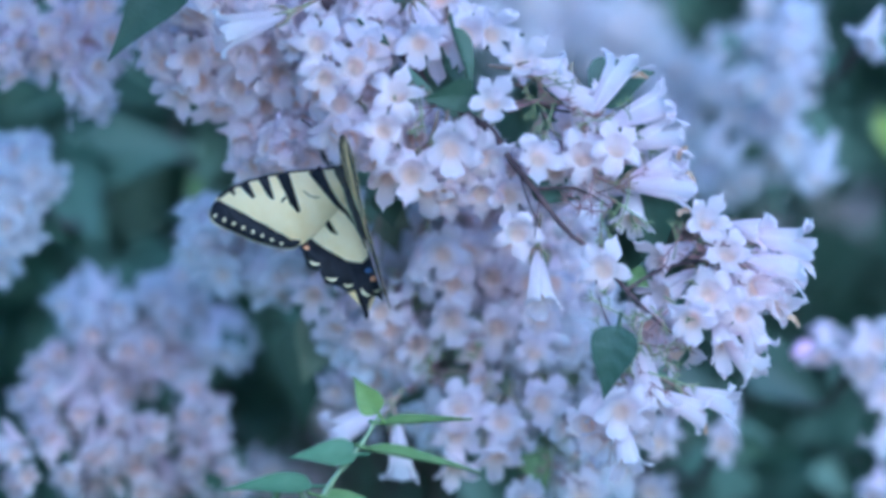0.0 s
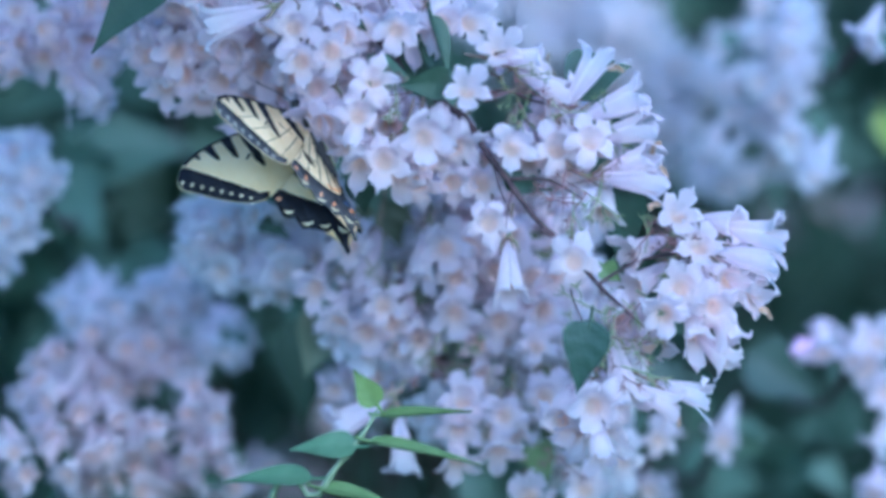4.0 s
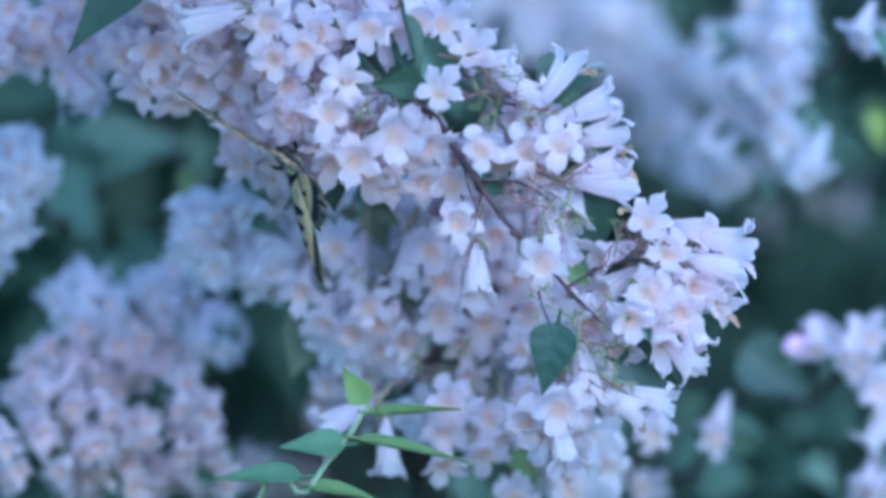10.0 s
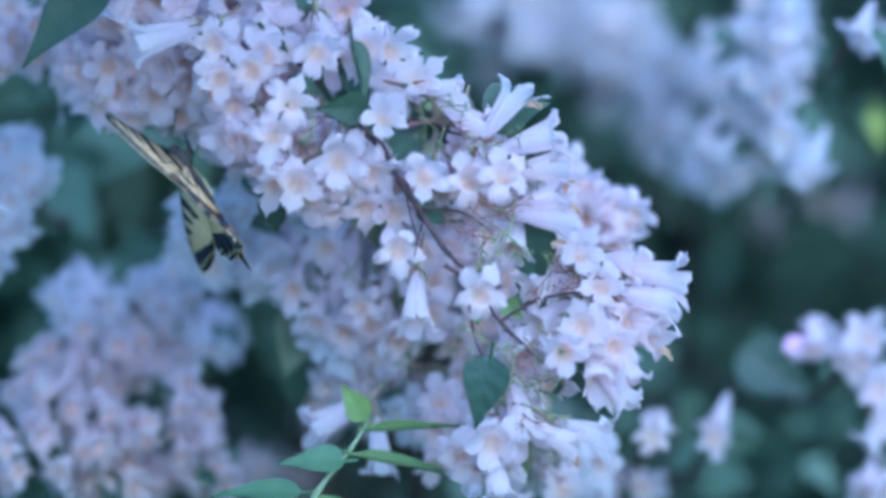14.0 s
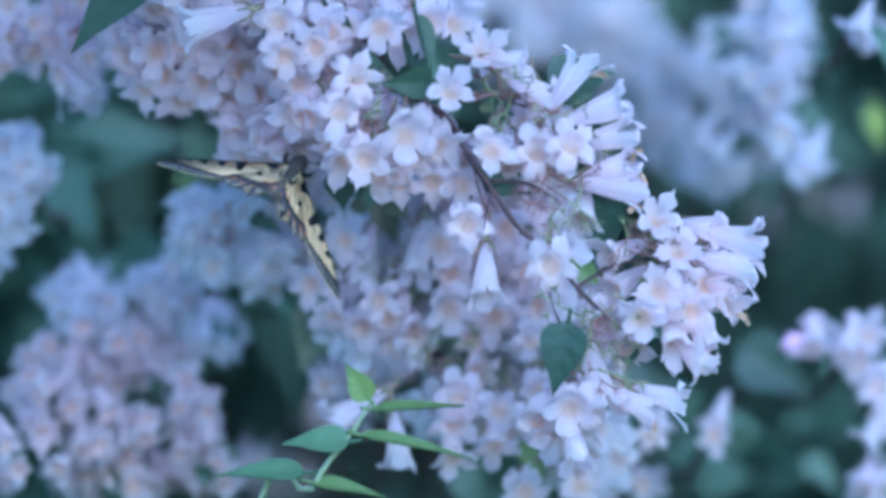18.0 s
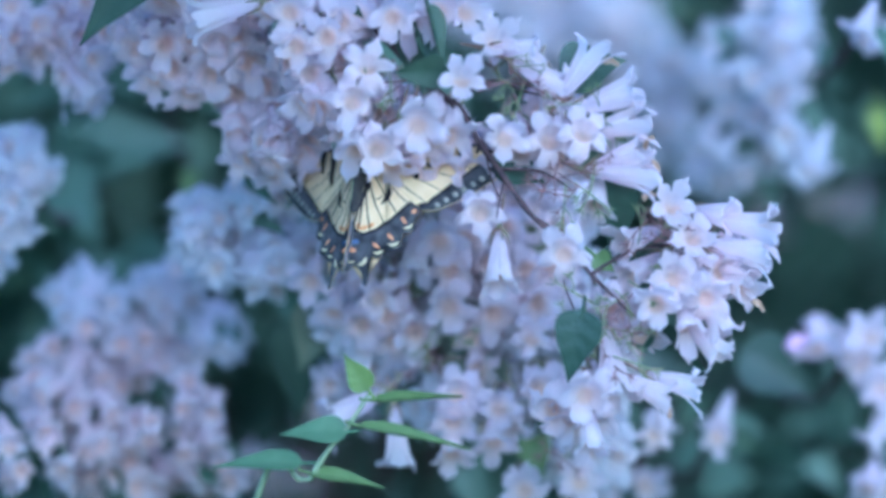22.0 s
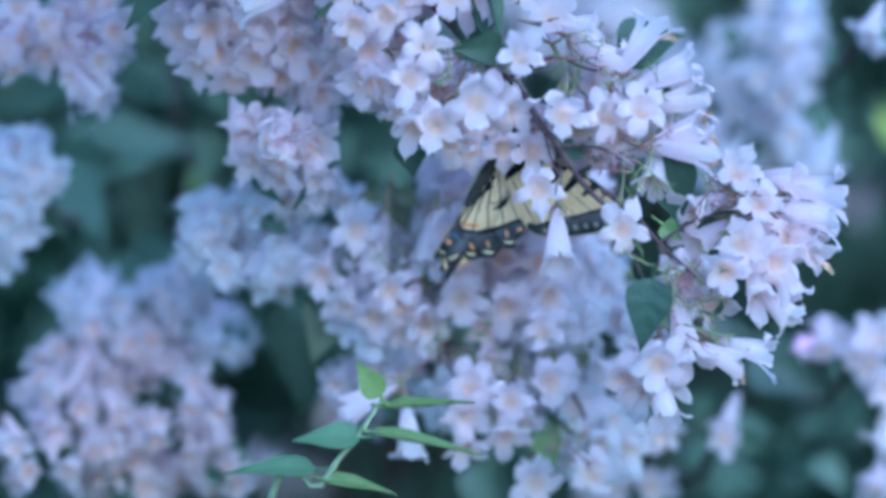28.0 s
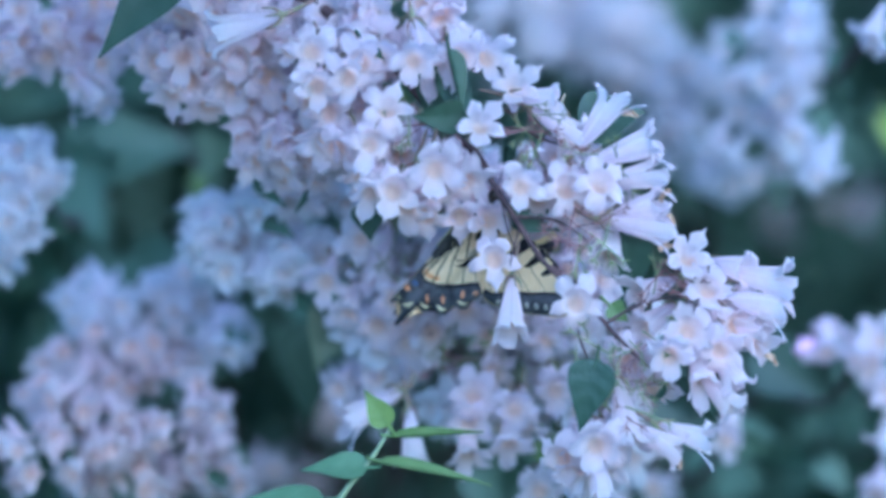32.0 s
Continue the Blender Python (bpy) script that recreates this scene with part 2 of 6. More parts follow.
# ---- the flower of the bush: a bell with two upper, two side and one lower lobe; the mouth looks along +Z, its middle at the origin ----
def bell(seed, size=0.018, length=0.0165, mouth=0.40, forward=0.20, curl=0.0, slim=1.0, belly=1.0):
    rnd = random.Random(seed)
    bm = bmesh.new()
    V, T, U = 9, 8, 7
    R = size / 2
    r0 = R * mouth
    reach = [rnd.uniform(0.8, 1.14) * k for k in (1.08, 0.97, 1.02, 1.02, 0.97)]
    back = [rnd.uniform(-0.35, 0.3) + curl + k for k in (0.0, 0.1, 0.15, 0.15, 0.1)]
    skew = [rnd.uniform(-0.22, 0.22) for _ in range(5)]
    girth = [rnd.uniform(0.78, 1.1) * k for k in (1.0, 0.66, 0.95, 0.95, 0.66)]
    twist = [rnd.uniform(-0.45, 0.45) for _ in range(5)]
    tip = [rnd.uniform(-0.2, 0.34) for _ in range(5)]
    nod = rnd.uniform(-0.25, 0.1)
    rims = []
    for shell in (0, 1):
        off = 0.00022 * shell
        rows = []
        for j in range(T + U + 1):
            row = []
            for lobe in range(5):
                mid = -math.pi / 2 + lobe * 2 * math.pi / 5
                for i in range(V):
                    v = i / (V - 1) * 2 - 1
                    d = v * math.pi / 5
                    if j <= T:
                        u = j / T
                        if shell:
                            r, z = r0 * u ** 0.8, -length * 0.24 * (1 - u ** 1.5)
                        else:
                            r, z = R * 0.12 + (r0 - R * 0.12) * u ** belly * (1 + 0.22 * (1.05 - belly) * math.sin(math.pi * u)), -length * (1 - u)
                        a, b = r * math.cos(d), r * math.sin(d)
                    else:
                        u = (j - T) / U
                        e = max(0.0, (u - 0.42) / 0.58)
                        wide = r0 * 0.57 + R * 0.14 * math.sin(math.pi * 0.62 * u)
                        wide *= math.sqrt(max(0.0, 1 - 0.9 * e ** 2.4)) * slim * (1 + (girth[lobe] - 1) * u)
                        ragged = 0.1 * math.sin(v * 7.3 + seed * 1.7 + lobe * 2.1) + tip[lobe] * (1 - 2.2 * abs(v))
                        a = r0 + (R * reach[lobe] - r0) * u * (1 - 0.08 * v * v * u + ragged * u * u)
                        a -= r0 * (1 - math.cos(d)) * (1 - u)
                        b = v * wide + skew[lobe] * R * u * u
                        z = R * forward * math.sin(u * 1.6) - R * back[lobe] * u * u + 0.00045 * u * math.sin(v * 4 + seed + lobe) - 0.0005 * v * v * u + v * twist[lobe] * R * 0.3 * u + nod * a * math.sin(mid) * u
                    row.append(bm.verts.new((a * math.cos(mid) - b * math.sin(mid), a * math.sin(mid) + b * math.cos(mid), z + off)))
            rows.append(row)
        n = 5 * V
        for j in range(T + U):
            for i in range(n):
                if j >= T and i % V == V - 1:
                    continue
                quad = (rows[j][i], rows[j][(i + 1) % n], rows[j + 1][(i + 1) % n], rows[j + 1][i])
                bm.faces.new(quad[::-1] if shell else quad).material_index = shell
        rims.append(rows[T + U])
    for i in range(5 * V):
        if i % V != V - 1:
            bm.faces.new((rims[0][i], rims[0][i + 1], rims[1][i + 1], rims[1][i])).material_index = 1
    return link_mesh("flower", bm, [PETAL_OUT, PETAL_IN])


BELLS = [bell(s, 0.0180 + 0.0017 * math.sin(s * 2.1), 0.0165 + 0.002 * math.sin(s * 3.7), 0.46 + 0.03 * math.sin(s * 1.1), 0.2 + 0.2 * math.sin(s * 1.9), 0.06 + 0.18 * math.sin(s * 1.3), 0.97 + 0.09 * math.sin(s * 2.7)) for s in range(18)]
NARROW = [bell(20 + s, 0.0162 - 0.0004 * (s % 3), 0.0172 - 0.0006 * (s % 2), 0.56 + 0.025 * (s % 3), 0.85 - 0.1 * s, 0.05 + 0.06 * (s % 2), 0.92, 0.78) for s in range(6)]


def tinted(mesh, outside, inside):
    """The same bell in another tint, which stands in for skylight or shade."""
    me = mesh.copy()
    me.materials[0], me.materials[1] = outside, inside
    return me


STOCK = {"pink": (BELLS, NARROW), "skylit_tint": [[tinted(m, SKYLIT_TINT_OUT, SKYLIT_TINT_IN) for m in kind] for kind in (BELLS, NARROW)],
         "shade_tint": [[tinted(m, SHADE_TINT_OUT, SHADE_TINT_IN) for m in kind] for kind in (BELLS, NARROW)]}


def calyx_mesh(seed, length):
    """Five slim sepals and the bristly stalk behind the bell."""
    rnd = random.Random(seed)
    bm = bmesh.new()
    z0 = -0.0178
    tube(bm, [(0, 0, z0 + 0.001), (0.0004, 0.0003, z0 - 0.003), (rnd.uniform(-1, 1) * 0.002, 0.002, z0 - length)], [0.0014, 0.0009, 0.0004], 6)
    for i in range(5):
        q = 2 * math.pi * i / 5
        a = Vector((math.cos(q), math.sin(q), 0))
        tube(bm, [a * 0.0008 + Vector((0, 0, z0)), a * 0.0026 + Vector((0, 0, z0 + 0.002)), a * 0.0036 + Vector((0, 0, z0 + 0.0055))], [0.0006, 0.0005, 0.0001], 4)
    return link_mesh("calyx", bm, [STALK])


CALYXES = [calyx_mesh(s, 0.006 + 0.003 * s) for s in range(3)]


def bare_stalk_mesh(seed):
    """A thin forked stalk with spread sepals, whose bells have dropped."""
    rnd = random.Random(40 + seed)
    bm = bmesh.new()
    bend = Vector((rnd.uniform(-0.003, 0.003), rnd.uniform(-0.003, 0.003), 0))
    fork, end = Vector((0, 0, 0.006)) + bend, Vector((0, 0, 0.013)) + bend * 0.4
    tube(bm, [Vector((0, 0, -0.004)), fork, end], [0.0004, 0.00034, 0.0003], 5)
    side = Vector((rnd.uniform(-1, 1), rnd.uniform(-1, 1), 0)).normalized()
    other = fork + side * 0.0045 + Vector((0, 0, 0.0045))
    tube(bm, [fork, fork + side * 0.003 + Vector((0, 0, 0.0015)), other], [0.0003, 0.0003, 0.00026], 5)
    for tip_at, way in ((end, Vector((0, 0, 1))), (other, (side + Vector((0, 0, 0.8))).normalized())):
        bmesh.ops.create_icosphere(bm, subdivisions=1, radius=0.00065, matrix=Matrix.Translation(tip_at))
        u = way.orthogonal().normalized()
        w = way.cross(u)
        for i in range(5):
            q = 2 * math.pi * i / 5 + seed
            a = u * math.cos(q) + w * math.sin(q)
            tube(bm, [tip_at, tip_at + a * 0.0016 + way * 0.001, tip_at + a * 0.0026 + way * rnd.uniform(0.002, 0.0036)], [0.00028, 0.00024, 0.00006], 4)
    return link_mesh("bare_stalk", bm, [STALK_RED if seed % 2 else STALK_GREEN])


BARE = [bare_stalk_mesh(s) for s in range(9)]


def stamen_mesh():
    bm = bmesh.new()
    for i in range(4):
        q = math.pi / 4 + i * math.pi / 2
        tube(bm, [(0.0008 * math.cos(q), 0.0008 * math.sin(q), -0.0075), (0.002 * math.cos(q), 0.002 * math.sin(q), -0.004)], [0.0002, 0.0004], 4)
    return link_mesh("stamen_tuft", bm, [STAMEN])


STAMENS = stamen_mesh()


def leaf_mesh(length, width, fold, droop, mat, name="leaf", tip=1.6):
    """A pointed oval leaf from the origin along +X, with a folded midrib and sunken veins."""
    bm = bmesh.new()
    L, W = 14, 8
    rows = []
    for i in range(L + 1):
        u = i / L
        half = width / 2 * (abs(math.sin(math.pi * u ** 0.66)) ** 0.88) * (1 - 0.72 * u ** tip) * 1.55 + 0.0002
        row = []
        for j in range(W + 1):
            v = j / W * 2 - 1
            vein = 0.0005 * math.cos((u * 9 - abs(v) * 2.2) * math.pi)
            row.append(bm.verts.new((length * u, half * v, fold * half * abs(v) - droop * length * u * u + vein * abs(v) * (1 - abs(v)) * 3)))
        rows.append(row)
    under = [[bm.verts.new(p.co - Vector((0, 0, 0.0003))) for p in r] for r in rows]
    for i in range(L):
        for j in range(W):
            bm.faces.new((rows[i][j], rows[i + 1][j], rows[i + 1][j + 1], rows[i][j + 1]))
            bm.faces.new((under[i][j + 1], under[i + 1][j + 1], under[i + 1][j], under[i][j]))
    tube(bm, [(-0.004, 0, 0.001), (0, 0, 0), (length * 0.5, 0, -droop * length * 0.25 - 0.0004)], [0.0006, 0.0006, 0.0002], 5)
    return link_mesh(name, bm, [mat])


def aim(direction, roll=0.0):
    """Turns +Z to the direction, keeping the lower lobe down."""
    d = Vector(direction).normalized()
    up = Vector((0, 0, 1)) if abs(d.z) < 0.97 else Vector((0, 1, 0))
    x = up.cross(d).normalized()
    y = d.cross(x)
    m = Matrix((x, y, d)).transposed().to_4x4()
    return m @ Matrix.Rotation(roll, 4, "Z")


CM = 0.01
RND = random.Random(7)


def plan(x, z, y):
    """A place given in centimetres right of and above the middle of the shot at the focus distance, and behind it."""
    s = (160 + y) / 160
    return Vector((x * s * CM, y * CM, 1.3 + z * s * CM))


def flower(parent, pivot, x, z, y, dx, dz, size=1.0, narrow=False, full=True, kind="pink"):
    """One bell with its mouth at the place, looking towards (dx, dz) and the viewer."""
    side = math.sqrt(max(0.01, 1 - dx * dx - dz * dz))
    pos = plan(x, z, y) - Vector((pivot[0], 0, pivot[1]))
    if narrow:
        dx, dz = dx + RND.uniform(-0.1, 0.1), dz + RND.uniform(-0.14, 0.14)
        size *= RND.uniform(0.86, 1.08)
        side = math.sqrt(max(0.02, 1 - dx * dx - dz * dz))
        pos -= Vector((dx, -side, dz)) * 0.0025
    m = Matrix.Translation(pos) @ aim((dx, -side, dz), RND.uniform(-0.28, 0.28)) @ Matrix.Scale(size * RND.uniform(0.94, 1.06), 4)
    ob = piece("flower", RND.choice(STOCK[kind][1 if narrow else 0]), parent, m)
    if full:
        piece("calyx", RND.choice(CALYXES), ob, Matrix.Identity(4))
        if not narrow:
            piece("stamen_tuft", STAMENS, ob, Matrix.Identity(4))
    return ob


def fill(parent, pivot, x, z, y, rx, rz, ry, count, full=False, size=1.0, down=0.35, kind="pink"):
    """Bells scattered through a loose cluster."""
    for _ in range(count):
        q, r = RND.uniform(0, 2 * math.pi), math.sqrt(RND.random()) * RND.uniform(0.85, 1.12)
        px, pz, py = x + rx * r * math.cos(q), z + rz * r * math.sin(q), y + RND.uniform(-ry, ry)
        flower(parent, pivot, px, pz, py, max(-0.95, min(0.95, 0.5 * r * math.cos(q) + RND.uniform(-0.5, 0.5))), max(-0.95, min(0.5, 0.3 * r * math.sin(q) - down + RND.uniform(-0.5, 0.4))),
               size * RND.uniform(0.82, 1.04), RND.random() < 0.3, full, kind)


def leaf(parent, pivot, x, z, y, turn, length, width, lean=0.0, roll=0.0, fold=0.25, droop=0.12, mat=None, tip=1.6):
    """A leaf that starts at the place and points at the angle turn (degrees, 0 to the right, 90 up)."""
    pos = plan(x, z, y) - Vector((pivot[0], 0, pivot[1]))
    m = Matrix.Translation(pos) @ pose(0, 0, 0, 0, -turn, 0) @ pose(0, 0, 0, 90 + roll, 0, 0) @ pose(0, 0, 0, 0, lean, 0)
    return piece("leaf", leaf_mesh(length * CM, width * CM, fold, droop, mat or LEAF, tip=tip), parent, m)


def stem(name, parent, pivot, pts, radii, mat=None, label=""):
    off = Vector((pivot[0], 0, pivot[1]))
    bm = tube(bmesh.new(), [plan(*p) - off for p in pts], [r * CM for r in radii])
    return part(name, bm, mat or BARK, parent, label)


PIVOT_BRANCH = (0.0092, 1.3473)
PIVOT_TIP_SPRAY = (0.0757, 1.2930)
PIVOT_LEFT_SPRAY = (-0.0616, 1.3627)
PIVOT_REAR_SPRAY = (0.0064, 1.2680)
PIVOT_SHOOT = (-0.0257, 1.2361)
PIVOT_FAR_SPRAY = (0.0207, 1.3002)

# ---- ground ----
bm = bmesh.new()
bmesh.ops.create_grid(bm, x_segments=60, y_segments=60, size=400)
for v in bm.verts:
    if v.co.length > 20:
        v.co.z = 0.6 * noise.noise(v.co * 0.02)
ground = tagged(new("ground", link_mesh("ground", bm, GROUND)), "mown green lawn under the flowering bush", "lawn", kind="structure")

# ---- the bush behind: stems, shaded leaves ----
bush = thing("beauty_bush", "tall arching bush with dark green leaves, full of pale blossom", "bush", (0, 0.9, 0))
for i in range(14):
    q = RND.uniform(0, 6.28)
    r = RND.uniform(0.02, 0.22)
    top = Vector((RND.uniform(-0.9, 0.9), RND.uniform(-0.55, 0.7), RND.uniform(1.5, 2.3)))
    base = Vector((r * math.cos(q), r * math.sin(q), -0.05))
    bm = tube(bmesh.new(), [base, base * 0.6 + top * 0.12 + Vector((0, 0, 0.6)), base * 0.2 + top * 0.5 + Vector((0, 0, 0.5)), top], [0.016, 0.013, 0.009, 0.003])
    part("stem", bm, TRUNK, bush)


def leaf_cloud(name, count, place, lo, hi, mat, parent, seed):
    """Many single folded leaves as one mass."""
    rnd = random.Random(seed)
    verts, faces = [], []
    outline = ((0, 0), (0.25, 0.5), (0.55, 0.42), (1, 0), (0.55, -0.42), (0.25, -0.5))
    for _ in range(count):
        p = place(rnd)
        s = rnd.uniform(lo, hi)
        m = Matrix.Translation(p) @ Euler((rnd.uniform(-0.9, 0.9), rnd.uniform(-0.5, 1.3), rnd.uniform(0, 6.28))).to_matrix().to_4x4()
        b = len(verts)
        for x, y in outline:
            verts.append(m @ Vector((x * s, y * s * 0.62, abs(y) * s * 0.25 - 0.15 * s * x * x)))
        faces += [(b, b + 1, b + 2, b + 3), (b, b + 3, b + 4, b + 5)]
    me = bpy.data.meshes.new(name)
    me.from_pydata(verts, [], faces)
    me.materials.append(mat)
    me.polygons.foreach_set("use_smooth", [True] * len(me.polygons))
    ob = new(name, me)
    ob.parent = parent
    return tagged(ob, kind="stuff")


def near_back(rnd):
    return Vector((rnd.uniform(-0.42, 0.42), rnd.uniform(-0.45, 0.15), rnd.uniform(1.0, 1.6)))


def dome(rnd):
    """Arching mound that hangs to the grass, with an uneven outline."""
    while True:
        p = Vector((rnd.uniform(-1.35, 1.35), rnd.uniform(-0.75, 1.3), rnd.uniform(0.06, 2.5)))
        k = 1.0 if p.z > 1.2 else 0.72 + 0.28 * p.z / 1.2
        h = (p.z - 1.2) / 1.15 if p.z > 1.2 else (p.z - 1.2) / 2.4
        q = math.sqrt((p.x / (1.12 * k)) ** 2 + ((p.y - 0.25) / (0.88 * k)) ** 2 + h * h) + 0.16 * noise.noise(p * 3.1) + 0.08 * noise.noise(p * 9.0)
        # Inside the camera's view the front leaves are kept back.
        if q < 1 and (q > 0.72 or rnd.random() < 0.4) and (p.y > -0.38 or outside_view(p)):
            return p


def outside_view(p):
    """True outside the camera's view wedge (its clusters are separate things) or deep behind it."""
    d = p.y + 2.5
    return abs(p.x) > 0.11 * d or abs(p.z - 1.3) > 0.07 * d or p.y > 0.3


def blossom_place(rnd):
    while True:
        p = dome(rnd)
        # No blossom of this mass inside the camera's view.
        if noise.noise(p * 6.0 + Vector((3, 1, 2))) < 0.12 or not outside_view(p):
            continue
        c = p - Vector((0, 0.25, 1.0))
        return p + c.normalized() * 0.04


def blossom_cloud(count, seed):
    """The rest of the bush's small five-lobed bells, as one mass."""
    rnd = random.Random(seed)
    verts, faces = [], []
    for _ in range(count):
        p = blossom_place(rnd)
        c = p - Vector((0, 0.25, 1.2))
        m = Matrix.Translation(p) @ aim(c.normalized() + Vector((rnd.uniform(-0.6, 0.6), rnd.uniform(-0.6, 0.6), rnd.uniform(-0.9, 0.2)))) @ Matrix.Scale(rnd.uniform(0.8, 1.1), 4)
        b = len(verts)
        verts.append(m @ Vector((0, 0, -0.015)))
        for i in range(10):
            a, r = i * math.pi / 5, 0.0095 if i % 2 else 0.0055
            verts.append(m @ Vector((r * math.cos(a), r * math.sin(a), 0.002 if i % 2 else 0)))
        faces += [(b, b + 1 + i, b + 1 + (i + 1) % 10) for i in range(10)]
    me = bpy.data.meshes.new("blossom")
    me.from_pydata(verts, [], faces)
    me.materials.append(PETAL_OUT)
    ob = new("blossom", me)
    ob.parent = bush
    return tagged(ob, "mass of pale pink bell blossoms", kind="stuff")


leaf_cloud("foliage", 6000, near_back, 0.02, 0.042, LEAF_BACK, bush, 3)
leaf_cloud("foliage", 27000, dome, 0.028, 0.06, LEAF_BACK, bush, 4)

blossom_cloud(9000, 11)


# Unseen leaves above the view, added to shade the left spray.
def shading_overhead(rnd):
    u = rnd.random()
    return Vector((-0.24 + rnd.gauss(0, 0.11), -0.6 - 0.6 * u + rnd.gauss(0, 0.05), max(1.45, 1.85 - 0.35 * u * u + rnd.gauss(0, 0.07))))


# Lower fringe of unseen leaves, also added for shade on the left.
def shading_overhang(rnd):
    return Vector((-0.07 + rnd.gauss(0, 0.045), -1.01 + rnd.gauss(0, 0.03), 1.425 + abs(rnd.gauss(0, 0.05))))


def nearer(rnd):
    return Vector((rnd.uniform(-0.24, 0.26), rnd.uniform(-0.66, -0.42), rnd.uniform(1.12, 1.275)))


def sunny_side(rnd):
    return Vector((rnd.uniform(0.03, 0.30), rnd.uniform(-0.62, -0.2), rnd.uniform(1.1, 1.25)))


def left_side(rnd):
    return Vector((rnd.uniform(-0.24, -0.03), rnd.uniform(-0.64, -0.5), rnd.uniform(1.265, 1.40)))


def upper_side(rnd):
    return Vector((rnd.uniform(0.0, 0.15), rnd.uniform(-0.48, -0.36), rnd.uniform(1.33, 1.46)))


def single_leaves(count, place, parent, seed):
    """Leaves one by one on the bush's outer twigs."""
    rnd = random.Random(seed)
    kinds = [leaf_mesh(0.05, 0.021, 0.25, 0.15, LEAF_BACK), leaf_mesh(0.042, 0.019, 0.3, 0.25, LEAF_BACK), leaf_mesh(0.06, 0.024, 0.2, 0.1, LEAF_BACK)]
    for _ in range(count):
        turn = Euler((rnd.uniform(-0.9, 0.9), rnd.uniform(-0.3, 1.3), rnd.uniform(0, 6.28))).to_matrix().to_4x4()
        piece("leaf", rnd.choice(kinds), parent, Matrix.Translation(place(rnd)) @ turn @ Matrix.Scale(rnd.uniform(0.3, 0.58), 4))


single_leaves(140, nearer, bush, 6)
single_leaves(160, near_back, bush, 8)
# Added out of view to block light from the upper left.
leaf_cloud("foliage", 350, shading_overhead, 0.035, 0.07, LEAF_BACK, bush, 5)
leaf_cloud("foliage", 90, shading_overhang, 0.028, 0.05, LEAF_BACK, bush, 12)
leaf_cloud("foliage", 330, sunny_side, 0.018, 0.036, LEAF_BACK, bush, 9)
# Lighter leaf copies stand in for light at the left and top.
leaf_cloud("foliage", 420, left_side, 0.03, 0.06, LEAF_LIT_TINT, bush, 10)
leaf_cloud("foliage", 280, upper_side, 0.02, 0.042, LEAF_LIT_TINT, bush, 13)
# Stems added to carry the unseen shading leaves.
for x, y, z in ((-0.06, -1.04, 1.46), (-0.12, -1.15, 1.5), (-0.3, -1.1, 1.52), (-0.4, -0.95, 1.6), (-0.2, -0.85, 1.58)):
    bm = tube(bmesh.new(), [(0.1 * x, 0.05, 0), (0.5 * x, 0.0, 1.0), (0.9 * x, -0.3, 1.85), (x, -0.75, 1.8), (x, y, z)], [0.015, 0.012, 0.007, 0.004, 0.002])
    part("stem", bm, TRUNK, bush)

# ---- blurred flower clusters of the bush behind ----
CLUSTERS = "blossom clusters of the bush"


def cluster(label, blobs, sparse=9, kind="pink", down=0.35, size=0.9):
    ob = thing("flower_cluster", label, "flowers", group=CLUSTERS)
    for x, z, y, rx, rz, count in blobs:
        fill(ob, (0, 0), x, z, y, rx, rz, 1.6, count, size=size, kind=kind, down=down)
        for _ in range(max(1, count // sparse)):
            q = RND.uniform(0, 6.28)
            leaf(ob, (0, 0), x + rx * 0.8 * math.cos(q), z + rz * 0.8 * math.sin(q), y + RND.uniform(-0.5, 2.5), RND.uniform(-150, -30), RND.uniform(1.4, 2.4), RND.uniform(0.5, 0.8), RND.uniform(-70, 70), RND.uniform(-70, 70), mat=LEAF_BACK)
    x, z, y = blobs[0][:3]
    stem("twig", ob, (0, 0), [(x, z + 0.5, y + 1.5), (x * 0.9, z - 1.5, y + 8), (x * 0.6, z - 6, y + 40), (x * 0.3, -50, 80), (0, -131, 88)], [0.1, 0.15, 0.3, 0.6, 0.8])
    return ob


PALE = "soft cluster of pale pink bell blossoms"
# One cluster in two: skylit top and shaded bottom tinted into the petals.
cluster("upper tufts of white bells, tinted blue as skylight, over a drooping cluster", [(-11.1, -2.0, 16, 1.3, 0.9, 34), (-8.6, -1.8, 17, 1.15, 1.0, 30), (-7.0, -2.9, 16, 0.9, 0.7, 16)], 4, kind="skylit_tint", down=0.5, size=0.74)
cluster("large drooping cluster of pink bells tinted darker as shade", [(-10.3, -3.8, 15, 2.6, 1.1, 42), (-11.3, -6.0, 12.5, 2.5, 1.4, 34), (-7.5, -5.8, 13, 0.9, 1.6, 13), (-13.6, -6.9, 11, 0.7, 1.2, 7), (-5.9, -7.3, 22, 1.0, 0.5, 4), (-10.0, -7.5, 14, 2.4, 0.6, 24), (-7.2, -7.0, 14, 1.0, 0.9, 13), (-12.6, -5.2, 14, 1.0, 0.9, 9)], 4, kind="shade_tint", down=0.5, size=0.74)
cluster("soft cluster of white bells, tinted blue as skylight, beside dark leaves", [(-13.4, 2.2, 12.5, 1.1, 2.0, 24), (-13.8, 0.2, 13, 0.6, 1.0, 6)], kind="skylit_tint")
cluster(PALE + " hanging near a large leaf", [(-13.4, 6.9, 9, 1.4, 1.6, 22), (-11.2, 6.6, 9, 1.2, 1.6, 18), (-11.4, 5.0, 9, 0.8, 0.8, 6)])
